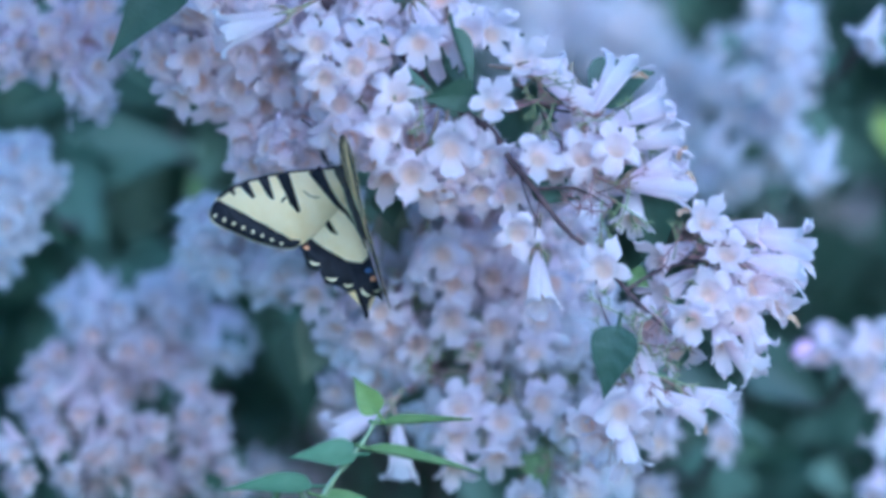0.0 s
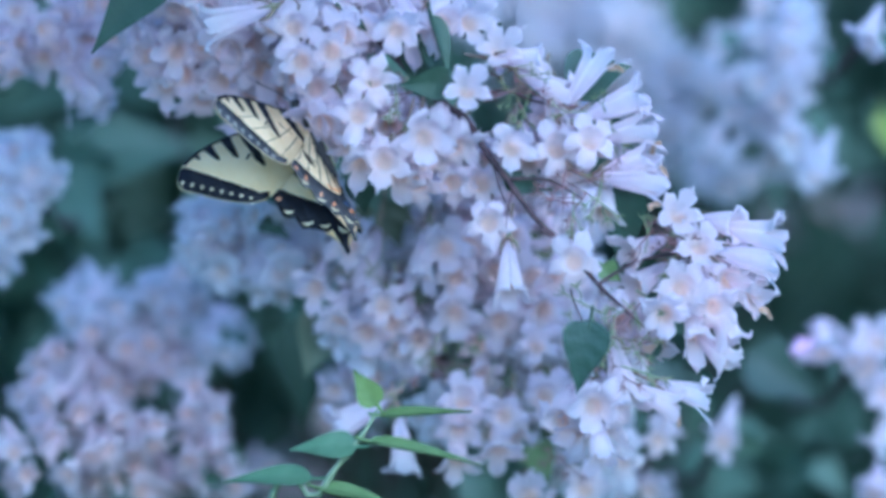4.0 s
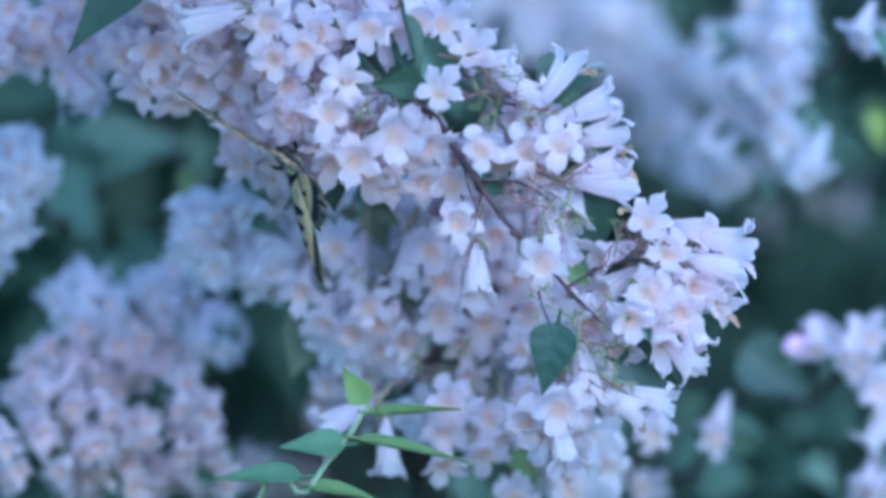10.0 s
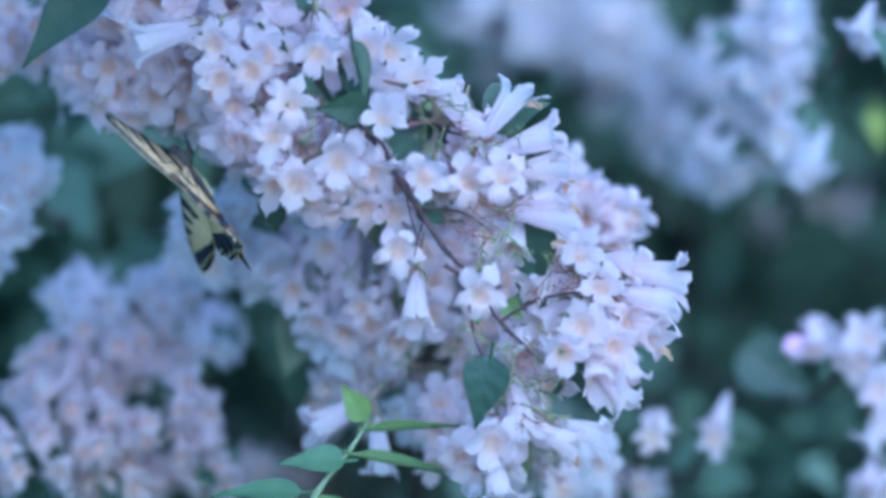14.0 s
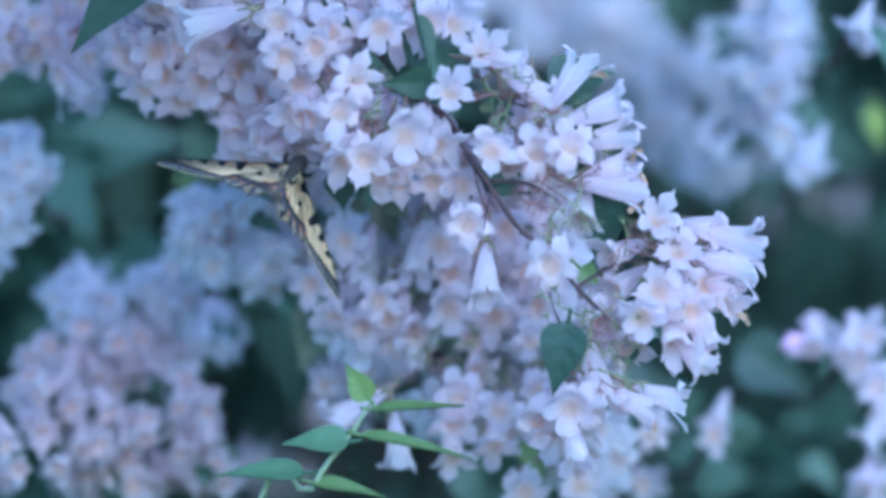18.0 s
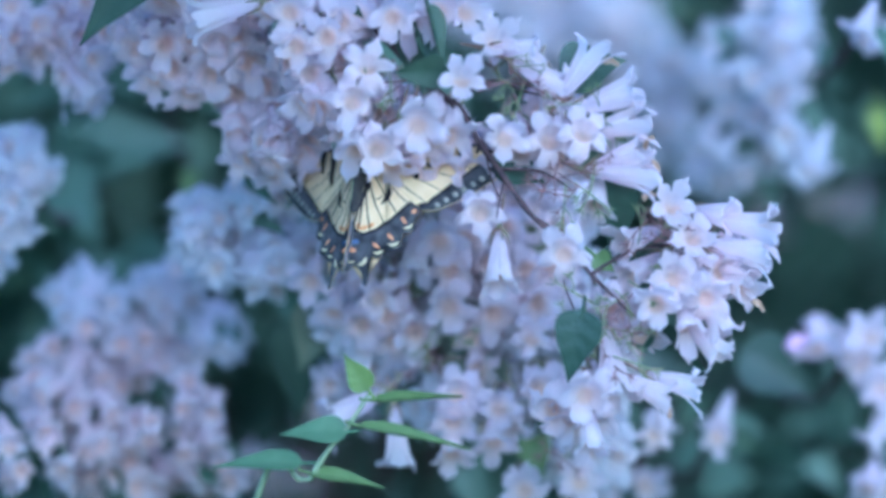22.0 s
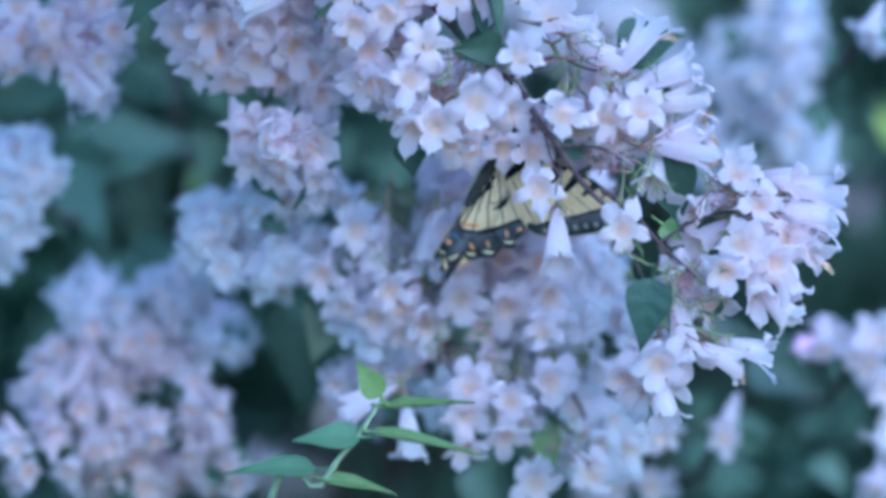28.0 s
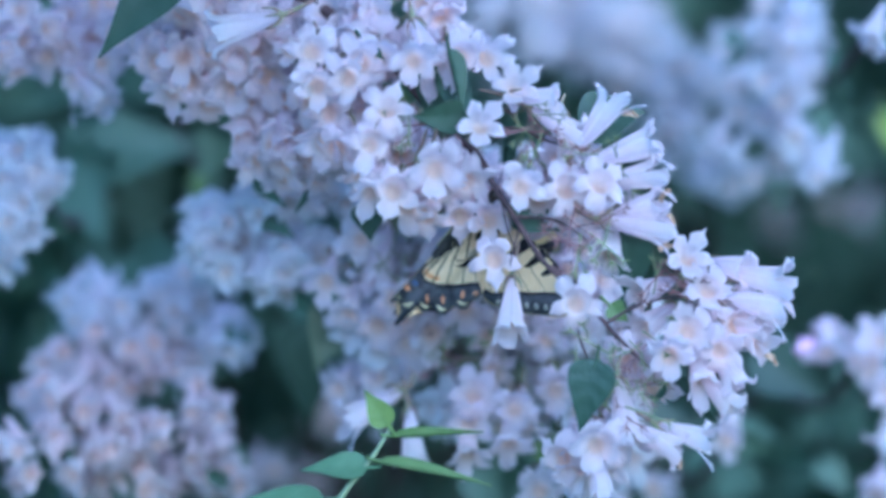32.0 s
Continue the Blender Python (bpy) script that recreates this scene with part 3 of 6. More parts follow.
cluster("dense cluster of white bell blossoms tinted blue as skylight", [(10.6, 6.4, 20, 1.5, 1.5, 25), (7.3, 4.5, 30, 1.1, 2.3, 24), (9.8, 3.3, 22, 1.3, 1.3, 17), (11.7, 2.8, 19, 0.8, 1.0, 6), (11.4, 4.9, 19, 0.8, 0.7, 6), (9.2, 5.6, 28, 1.2, 1.2, 12), (8.6, 2.4, 28, 0.9, 0.8, 7)], 4, kind="skylit_tint")
cluster("soft cluster of white bells, tinted blue as skylight, far back in the bush", [(3.8, 7.0, 35, 2.8, 1.3, 38), (5.8, 5.8, 35, 1.3, 1.1, 15), (1.6, 6.4, 38, 1.6, 1.4, 16), (5.4, 6.9, 34, 1.5, 0.9, 18), (6.2, 4.4, 36, 1.0, 1.5, 14)], kind="skylit_tint")
cluster(PALE + " with a single open bell", [(13.6, 6.7, 13, 0.5, 0.4, 3)])
loose = cluster("loose cluster of pale bells with a pink bud", [(13.4, -3.5, 14, 0.9, 0.7, 5), (12.2, -3.1, 14, 0.5, 0.4, 2), (13.9, -5.4, 15, 0.5, 1.0, 4), (13.9, -7.8, 14, 0.5, 0.5, 3)])
bm = tube(bmesh.new(), [plan(11.7, -3.0, 14), plan(11.35, -3.2, 13.8), plan(11.05, -3.4, 13.6)], [0.001, 0.0036, 0.0012], 8)
part("bud", bm, BUD, loose, "closed pink bud")
cluster("small hanging pair of pale blossoms", [(9.0, -5.8, 15, 0.25, 0.7, 2)])
cluster("small pale blossom tuft behind the branch", [(6.9, -5.9, 11, 0.35, 0.35, 2)])
cluster("soft cluster of white bells, tinted blue as skylight, behind the butterfly", [(-6.6, 0.2, 11, 1.7, 1.4, 32), (-5.0, -0.6, 10, 1.4, 1.1, 18), (-5.3, 1.5, 9, 1.3, 0.9, 14), (-3.6, 1.6, 8.5, 0.7, 0.6, 5)], kind="skylit_tint")
cluster("hanging cluster of lilac pink bell blossoms", [(-5.7, 3.2, 4.6, 1.4, 1.1, 16), (-4.4, 2.4, 4.6, 1.0, 0.8, 8)])
cluster(PALE + " deep inside", [(-1.9, -4.6, 16, 1.1, 0.9, 10)])
cluster(PALE + " low in the shade", [(-2.7, -4.3, 11, 0.9, 0.7, 6), (-4.6, -7.4, 46, 1.0, 0.7, 5), (-3.6, -5.4, 40, 0.7, 0.5, 4)])
cluster("few faint pinkish blossoms among dark leaves", [(12.9, -6.2, 50, 0.4, 0.3, 1)])
cluster(PALE + " under the branch", [(5.6, -7.8, 18, 1.2, 0.5, 5), (11.0, 0.9, 50, 1.2, 0.8, 4)])
cluster("few faint blossoms deep in the shade", [(-9.62, 0.6, 45, 0.45, 0.45, 3)])
cluster("few faint blossoms deep in the shade", [(13.06, 0.96, 55, 0.4, 0.3, 1)])

yellow = thing("yellow_leaf", "yellow-green leaf at the edge of the bush", "leaf")
leaf(yellow, (0, 0), 13.9, 4.3, 24, -80, 1.8, 0.6, mat=LEAF_YELLOW)


for x, z, y, turn, length, width, roll, mat in ((-12.2, 2.9, 26, 6, 5.4, 2.4, -20, LEAF_BACK), (-4.2, -2.3, 22, -93, 4.0, 2.0, 15, LEAF), (9.6, -3.4, 20, -30, 3.4, 1.8, -15, LEAF)):
    broad = thing("bush_leaf", "broad green leaf in the shade of the bush", "leaf", group="broad leaves of the bush")
    leaf(broad, (0, 0), x, z, y, turn, length, width, roll=roll, mat=mat, tip=1.1)
    stem("twig", broad, (0, 0), [(x, z, y), (x * 0.98, z - 0.8, y + 6), (x * 0.6, z - 6, y + 40), (x * 0.3, -50, 80), (0, -131, 90)], [0.05, 0.08, 0.25, 0.5, 0.8])

pale_leaf = thing("yellow_leaf", "small yellow-green leaf in the shade of the bush", "leaf")
leaf(pale_leaf, (0, 0), -7.9, 2.2, 24, -75, 1.1, 0.5, mat=LEAF_YOUNG)
stem("twig", pale_leaf, (0, 0), [(-7.9, 2.4, 20), (-8.4, 3.4, 24), (-8, 2, 50), (0, -131, 92)], [0.04, 0.06, 0.3, 0.8])

# ---- rear spray: soft mass of bells behind the branch ----
rear_spray = thing("flower_spray", "broad spray of pale pink bells behind the front branch", "flowers", (PIVOT_REAR_SPRAY[0], 0, PIVOT_REAR_SPRAY[1]), "sprays of the bush")
P = PIVOT_REAR_SPRAY
for x, z, y, dx, dz in ((0, -0.11, 2.5, 0, -0.35), (0.59, -4.93, 3.2, 0, 0.1), (1.86, -5.41, 3, 0, -0.1), (0.43, -5.88, 3.4, 0, -0.5), (0.38, -6.95, 3.6, 0, -0.8), (1.75, -6.63, 3.4, 0.05, -0.85),
                        (2.91, -3.18, 2.8, 0, 0.15), (-1.96, -1.95, 3.2, 0, -0.3), (0.36, -1.09, 3.4, 0, -0.4), (0.29, -2.25, 3.8, 0, -0.5), (-3.03, -0.02, 3.4, -0.05, -0.2), (-1.64, -2.52, 4.2, 0, -0.5),
                        (-0.75, -3.06, 4.4, 0.1, -0.5), (3.18, -4.84, 3.2, 0.1, -0.4), (1.75, -2.52, 4, 0, -0.6), (0.86, -0.02, 3.4, 0.1, -0.2), (2.82, -1.09, 3.6, 0, -0.5)):
    flower(rear_spray, P, x, z, y + 2.6, dx, dz, 0.98)
for x, z, y, dx, dz in ((3.18, -2.16, 3.8, 0.1, -0.6), (1.57, -0.91, 4.2, -0.1, -0.5), (-4.14, -1.45, 4.6, -0.2, -0.6), (-2.53, -2.88, 4.6, -0.1, -0.6), (-3.42, -2.52, 4.8, -0.2, -0.8), (1.04, -3.23, 4.8, 0, -0.5),
                        (4.43, -7.7, 4, 0.1, 0.1), (2.65, -8.05, 4.6, 0, -0.4), (2.11, 0.34, 3.6, 0, -0.4), (3.54, -1.09, 3.6, 0, -0.6), (-1.46, -3.41, 5.2, 0, -0.7), (1.22, -4.3, 5, 0.1, -0.5)):
    flower(rear_spray, P, x, z, y + 2.6, dx, dz, 0.98)
for x, z, y, dx, dz in ((-0.84, -1.09, 3, -0.1, -0.9), (-1.32, -7.07, 3, 0.05, -0.95), (-3.39, -5.82, 3.4, -0.85, -0.4), (-2.53, -1.45, 4.4, -0.2, -0.9), (2.29, -6.27, 4.2, 0.1, -0.9)):
    flower(rear_spray, P, x, z, y + 2.6, dx, dz, 1.0, True)
for blob in ((0.8, 0.2, 7, 2.4, 1.3, 1.0, 34), (2.6, -1.8, 7, 2.6, 1.6, 1.0, 40), (-1.5, -2.2, 7.5, 1.6, 1.1, 1, 20), (3.2, -4.6, 6.5, 1.5, 1.5, 1, 15), (0.9, -5.4, 7, 1.6, 1.1, 1, 18), (4.4, -6.6, 6, 1.5, 1.2, 1, 16), (3.6, 0.2, 6.5, 1.5, 1.6, 1, 18), (0.2, 1.2, 7, 1.6, 1.0, 1, 12),
             (-2.4, -0.6, 8.5, 1.3, 1.0, 0.8, 14), (-1.0, -0.5, 7.5, 1.3, 1.0, 0.8, 13), (0.4, -0.6, 6.5, 1.6, 1.0, 0.8, 16), (2.6, 0.9, 5.5, 1.3, 1.0, 0.7, 14), (3.0, -2.6, 5.5, 1.5, 1.0, 0.7, 14), (-2.6, -2.6, 6.5, 0.9, 0.9, 0.8, 9), (5.6, -4.2, 6, 1.2, 1.6, 0.8, 9)):
    # Petals tinted as skylit lighten the back of the spray.
    fill(rear_spray, P, blob[0], blob[1], blob[2] + 2.5, *blob[3:], kind="skylit_tint")
for x, z, y, turn, ln in ((-1.9, 1.2, 9, -70, 1.6), (1.0, -3.9, 9, -60, 1.6), (-3.6, -2.0, 10, -110, 2.6), (2.4, 0.0, 7, -20, 1.4), (-3.2, -0.4, 8.2, -60, 1.1), (-2.5, 1.2, 7.6, -110, 0.9), (-1.7, 1.2, 7.6, -40, 1.0), (-0.5, -1.4, 8.2, -130, 0.9), (0.9, -2.2, 8.0, -50, 1.0), (-0.9, -3.4, 8.2, -60, 1.2), (2.0, -3.9, 8.4, -120, 1.3), (3.4, -5.6, 8.4, -70, 1.4), (0.0, -4.0, 8.6, -20, 1.2), (4.0, -3.4, 8.2, -80, 1.2)):
    leaf(rear_spray, P, x, z, y, turn, ln, ln * 0.5, mat=LEAF_OLIVE)
leaf(rear_spray, P, 2.8, -6.3, 7.5, -70, 1.5, 0.8, mat=LEAF_YOUNG)
stem("twig", rear_spray, P, [(4.2, -6.0, 7.5), (2.5, -2.5, 8), (1, 0.5, 9), (0.5, 1.2, 14), (0, -3, 40), (0, -40, 80), (0, -131, 92)], [0.06, 0.07, 0.09, 0.12, 0.25, 0.5, 0.8])

# ---- a spray hidden behind the branch, seen when the branch swings ----
far_spray = thing("flower_spray", "spray of pale bells half hidden behind the branch", "flowers", (PIVOT_FAR_SPRAY[0], 0, PIVOT_FAR_SPRAY[1]), "sprays of the bush")
P = PIVOT_FAR_SPRAY
for blob in ((2.4, 0.2, 8, 1.6, 1.6, 0.8, 34), (1.2, 1.8, 8, 1.2, 1.0, 0.8, 14), (2.8, -1.3, 8, 1.2, 0.9, 0.8, 14)):
    fill(far_spray, P, *blob)
fill(far_spray, P, -3.6, 5.0, 7.5, 0.5, 0.5, 0.3, 3)
leaf(far_spray, P, -2.9, 4.9, 8, -48, 1.3, 0.6, mat=LEAF_YOUNG)
leaf(far_spray, P, -4.2, 6.4, 8, -50, 1.2, 0.6, mat=LEAF_YOUNG)
stem("twig", far_spray, P, [(3.2, -1.5, 9), (1.5, 0.3, 10), (1, 0.5, 20), (0, -3, 45), (0, -40, 80), (0, -131, 92)], [0.06, 0.07, 0.1, 0.25, 0.5, 0.8])

# ---- the front branch ----
branch = thing("flowering_branch", "arching woody branch full of white-pink bell blossoms and dark leaves", "branch", (PIVOT_BRANCH[0], 0, PIVOT_BRANCH[1]))
P = PIVOT_BRANCH
stem("woody_stem", branch, P, [(-4, -10, 95), (-14, 26, 70), (-22, 26, 36), (-16, 12, 9), (-7, 9.2, 5), (-2.2, 6.9, 2.6), (0.3, 4.6, 1.6), (1.55, 3.7, 0.8), (2.15, 2.8, 0.3), (3.1, 1.6, 0.0), (3.9, 0.6, 0.0), (4.8, -0.1, 0.2)], [1.1, 0.8, 0.6, 0.34, 0.26, 0.18, 0.14, 0.12, 0.11, 0.1, 0.09, 0.08], label="dark brown woody stem")
stem("twig", branch, P, [(2.45, 2.3, 0.2), (2.7, 1.5, -0.2), (3.0, 0.9, -0.4)], [0.04, 0.03, 0.025])
stem("twig", branch, P, [(3.1, 1.7, 0.1), (2.95, 0.9, -0.3), (2.9, 0.35, -0.5)], [0.035, 0.03, 0.02])
stem("twig", branch, P, [(1.3, 4.0, 0.7), (2.6, 4.7, 0.3), (3.6, 4.4, 0.3), (5.0, 4.2, 0.5)], [0.07, 0.06, 0.05, 0.03])
stem("twig", branch, P, [(2.9, 1.9, 0.1), (4.2, 1.9, 0.2), (5.2, 1.4, 0.3)], [0.06, 0.05, 0.03])
for x, z, y, dx, dz in ((-0.74, 6.56, -0.8, 0, -0.35), (-1.46, 4.95, -1.4, 0.05, 0.45), (-1.85, 3.82, -1.4, 0.05, -0.1), (1.56, 4.73, -1.8, 0.05, 0.25), (0.28, 3.2, -1.2, 0.1, -0.35), (-2.79, 5.77, -0.5, 0, -0.45),
                        (-3.78, 5.44, -0.2, -0.05, -0.42), (-3.98, 6.54, -0.2, 0, -0.3), (-0.97, 2.38, -1, 0, -0.3), (3.03, 2.93, -1.3, 0.1, -0.2), (5.51, 3.26, -1, 0.1, 0.35), (4.45, 2.98, -0.5, 0.15, 0.1),
                        (2.56, 6.02, -0.4, 0, 0.45), (-2.4, 6.33, -0.2, 0.05, -0.3), (-1.91, 6.54, 0.3, 0.1, -0.3), (0.76, 6.86, -0.3, 0.3, -0.3), (1.61, 6.87, 0, 0.5, -0.2)):
    flower(branch, P, x, z, y, dx, dz, 1.0)
for x, z, y, dx, dz in ((-1.68, 2.17, 0, 0.05, -0.8), (-0.58, 1.78, 0.4, -0.1, -0.85), (0.45, 2.46, 0.3, 0.1, -0.6), (1.41, 2.87, 0.2, 0.4, -0.6), (2.35, 0.54, -0.3, 0, -0.25), (5.09, -0.6, -0.9, 0.05, -0.3),
                        (3.58, 2.45, 0.2, 0.1, -0.7), (4.75, 2.34, 0.3, 0.1, -0.4), (-3.24, 4.59, 0.6, 0, -0.5), (-2.91, 3.45, 0.6, -0.1, -0.7), (-2.06, 2.69, 0.7, 0, -0.8), (-3.45, 3.6, 0.9, -0.2, -0.6),
                        (1.21, 1.7, 0.9, 0.1, -0.6), (2.1, 1.75, 1, 0.1, -0.3), (0.05, 1.64, 0.9, -0.1, -0.7)):
    flower(branch, P, x, z, y, dx, dz, 1.0)
for x, z, y, dx, dz in ((4, 5.71, -0.6, 0.92, 0.1), (4.72, 4.6, -0.5, 0.85, -0.28), (4.49, 3.84, 0.2, 0.3, -0.88), (5.64, 5.83, -0.5, 0.45, 0.8), (7.04, 4.69, -0.5, 0.9, 0.33), (7.19, 3.68, -0.4, 0.95, 0.15),
                        (7.41, 2.78, -0.4, 0.88, 0.35), (7.55, 1.95, -0.2, 0.95, -0.12), (3.1, -1.77, 0.3, 0, -0.95), (-0.01, 6.19, 0, 0.5, -0.8), (6.41, 3.05, 0.3, 0.9, 0), (5.95, 0.7, 0.2, -0.15, -0.95)):
    flower(branch, P, x, z, y, dx, dz, 1.0, True)
for blob in ((-3.2, 6.2, 3.0, 1.7, 2.0, 0.8, 34), (-1.0, 7.4, 2.4, 2.2, 0.9, 0.8, 20), (-1.8, 3.8, 3.0, 1.7, 1.1, 0.7, 26), (0.2, 2.8, 2.8, 1.7, 0.8, 0.6, 18), (3.6, 2.4, 2.6, 1.7, 0.9, 0.6, 13), (4.6, 3.4, 2.2, 1.0, 0.7, 0.6, 5)):
    fill(branch, P, *blob, full=True)
leaf(branch, P, 1.0, 4.95, -1.0, 183, 1.65, 0.9, lean=-20, roll=-20, tip=1.0)
leaf(branch, P, 0.3, 7.0, -0.6, -68, 2.2, 0.6, roll=-55, fold=0.5)
leaf(branch, P, 0.1, 6.0, -0.2, -55, 1.3, 0.6, roll=-50)
leaf(branch, P, 1.0, 6.6, 0.8, 10, 1.6, 0.7, roll=-30)
leaf(branch, P, 4.6, 5.0, 0.8, 18, 2.2, 1.3, roll=-20)
leaf(branch, P, 2.8, 2.2, 0.5, -20, 1.7, 1.0, roll=-20)
leaf(branch, P, 6.4, 1.8, 0.6, -80, 2.3, 1.4, roll=25)
leaf(branch, P, 5.4, 3.6, 0.8, 0, 1.6, 0.8, roll=-30)
leaf(branch, P, -2.4, 7.0, 0.4, -35, 0.9, 0.4, roll=-30)
leaf(branch, P, 0.1, 6.2, 1.5, -100, 1.6, 1.0)
leaf(branch, P, -1.8, 1.9, 3.6, -80, 1.3, 0.8)

# ---- the spray at the branch's end ----
tip_spray = thing("flower_spray", "tip spray of white-pink bells with one heart-shaped dark leaf", "flowers", (PIVOT_TIP_SPRAY[0], 0, PIVOT_TIP_SPRAY[1]), "sprays of the bush")
P = PIVOT_TIP_SPRAY
stem("woody_stem", tip_spray, P, [(4.0, 0.45, 0.05), (4.8, -0.1, 0.15), (5.7, -1.2, 0.1), (6.6, -2.1, 0.2), (7.4, -2.8, 0.4)], [0.09, 0.085, 0.07, 0.06, 0.04])
stem("twig", tip_spray, P, [(4.7, 0, 0.1), (4.95, -1.6, -0.2), (5.3, -2.5, -0.3)], [0.045, 0.04, 0.035])
stem("twig", tip_spray, P, [(5.8, -1.3, 0.1), (7.0, -0.6, 0.2), (8.6, -0.3, 0.3)], [0.06, 0.05, 0.04])
stem("twig", tip_spray, P, [(6.0, -2.9, 0.2), (6.3, -3.8, 0.1), (6.5, -4.6, 0.0)], [0.045, 0.035, 0.03], STALK)
stem("twig", tip_spray, P, [(5.3, -2.5, -0.2), (6.1, -2.9, 0.1), (7.3, -3.2, 0.2)], [0.045, 0.035, 0.03], STALK)
for x, z, y, dx, dz in ((8.43, -1.39, -1, 0, -0.15), (7.83, -2.24, -1.2, -0.05, -0.4), (9.49, -2.04, -0.9, 0.1, -0.4), (9.01, -0.07, -0.7, 0.05, 0.3), (8.36, 0.93, -0.6, 0.1, 0.25), (9.95, -1.19, -0.2, 0.3, -0.2),
                        (5.63, -5.12, -0.9, -0.05, -0.42), (7.42, -3.31, 0.8, 0, -0.5), (4.46, -5.6, 0.3, -0.3, -0.5), (5.08, -6.05, 0.6, -0.2, -0.7)):
    flower(tip_spray, P, x, z, y, dx, dz, 1.0)
for x, z, y, dx, dz in ((10.35, 0.52, -0.4, 0.85, -0.08), (11.35, 0.17, -0.4, 0.9, -0.22), (11.41, -0.7, -0.4, 0.96, -0.08), (10.87, -1.73, -0.3, 0.85, -0.35), (9, -3.24, -0.5, 0.2, -0.93), (9.96, -3.12, -0.3, 0.4, -0.87),
                        (9.97, -3.9, -0.1, 0.62, -0.74), (5.89, -6.9, -0.5, 0.05, -0.95), (9.16, -4.93, -0.5, 0.9, -0.38), (8.2, -5.25, -0.5, 0.8, -0.55), (6.65, -0.41, 0.2, -0.75, -0.25), (6.81, -1.52, 0.3, -0.65, -0.4),
                        (9.73, -0.65, 0, 0.7, -0.5), (10.66, -1.2, 0.1, 0.9, -0.1), (6.63, -5.05, -0.5, 0.12, -0.94)):
    flower(tip_spray, P, x, z, y, dx, dz, 1.0, True)
for blob in ((9.2, -1.2, 1.0, 1.1, 1.3, 0.4, 9), (5.4, -5.6, 0.9, 0.9, 1.0, 0.4, 7), (6.8, -2.2, 1.0, 0.8, 0.8, 0.4, 4)):
    fill(tip_spray, P, *blob, full=True)
leaf(tip_spray, P, 5.55, -2.4, -1.3, -102, 2.4, 1.22, roll=8, fold=0.12, tip=1.0)
leaf(tip_spray, P, 6.4, -0.3, 0.9, -60, 1.6, 0.9)
leaf(tip_spray, P, 7.4, -3.6, 1.0, -20, 2.2, 1.4)
leaf(tip_spray, P, 5.9, -0.7, 0.2, -40, 0.8, 0.5, mat=LEAF_YOUNG)


def withered(parent, pivot, x, z, y, turn):
    """A dried lobe, crumpled and curled, that still hangs at a bell's mouth."""
    bm = bmesh.new()
    rnd = random.Random(round(x * 100))
    rows = []
    for i in range(7):
        u = i / 6
        half = 0.0016 * math.sin(math.pi * (0.12 + 0.8 * u)) * rnd.uniform(0.7, 1.2)
        rows.append([bm.verts.new((0.0062 * u - 0.0031, half * v + 0.0006 * math.sin(5 * u + v), 0.0009 * math.cos(2.4 * v + 6 * u) + rnd.uniform(-0.0003, 0.0003))) for v in (-1, -0.4, 0.3, 1)])
    for a, b in zip(rows, rows[1:]):
        for i in range(3):
            bm.faces.new((a[i], a[i + 1], b[i + 1], b[i]))
    bmesh.ops.solidify(bm, geom=bm.faces[:], thickness=0.0003)
    ob = part("withered_bloom", bm, WITHER, parent, "withered orange-brown bloom")
    ob.matrix_local = Matrix.Translation(plan(x, z, y) - Vector((pivot[0], 0, pivot[1]))) @ pose(0, 0, 0, 70, -turn, 0) @ Matrix.Scale(0.85, 4)


for spot in ((8.23, -5.6, -0.6, -60), (11.1, -2.27, -0.3, -40), (7.65, 1.19, -0.5, 20)):
    withered(tip_spray, PIVOT_TIP_SPRAY, *spot)
for spot in ((6.23, 5.49, -0.5, -5), (7.54, 3.05, -0.4, 60), (7.83, 2.28, -0.4, -50)):
    withered(branch, PIVOT_BRANCH, *spot)


def stalks(parent, pivot, x, z, y, rx, rz, count):
    """Bare reddish stalks and calyces whose bells have dropped."""
    off = Vector((pivot[0], 0, pivot[1]))
    for _ in range(count):
        px, pz = x + RND.uniform(-rx, rx), z + RND.uniform(-rz, rz)
        m = Matrix.Translation(plan(px, pz, y + RND.uniform(-0.4, 0.4)) - off) @ aim((RND.uniform(-0.8, 0.8), RND.uniform(-0.6, 0.2), RND.uniform(-0.9, 0.5))) @ Matrix.Scale(RND.uniform(0.5, 0.9), 4)
        piece("bare_stalk", RND.choice(BARE), parent, m)


stalks(tip_spray, P, 6.3, -2.5, -0.4, 1.1, 0.8, 13)
stalks(tip_spray, P, 6.6, -3.6, -0.3, 0.6, 0.5, 8)
stalks(tip_spray, P, 7.7, -0.2, -0.4, 0.7, 0.5, 9)
stalks(branch, PIVOT_BRANCH, 5.2, 1.9, -0.6, 0.9, 0.7, 11)
stalks(branch, PIVOT_BRANCH, 3.0, 5.0, -0.6, 0.5, 0.5, 10)
stalks(branch, PIVOT_BRANCH, 5.7, 4.2, -0.4, 0.6, 0.3, 5)
stalks(branch, PIVOT_BRANCH, -0.9, 4.9, -0.6, 0.4, 0.7, 6)

stalks(rear_spray, PIVOT_REAR_SPRAY, 0.6, -3.5, 7.0, 2.2, 0.7, 10)
stalks(rear_spray, PIVOT_REAR_SPRAY, -1.6, -0.3, 7.0, 0.8, 0.9, 6)
stalks(rear_spray, PIVOT_REAR_SPRAY, 3.0, -5.8, 7.0, 0.9, 1.2, 7)

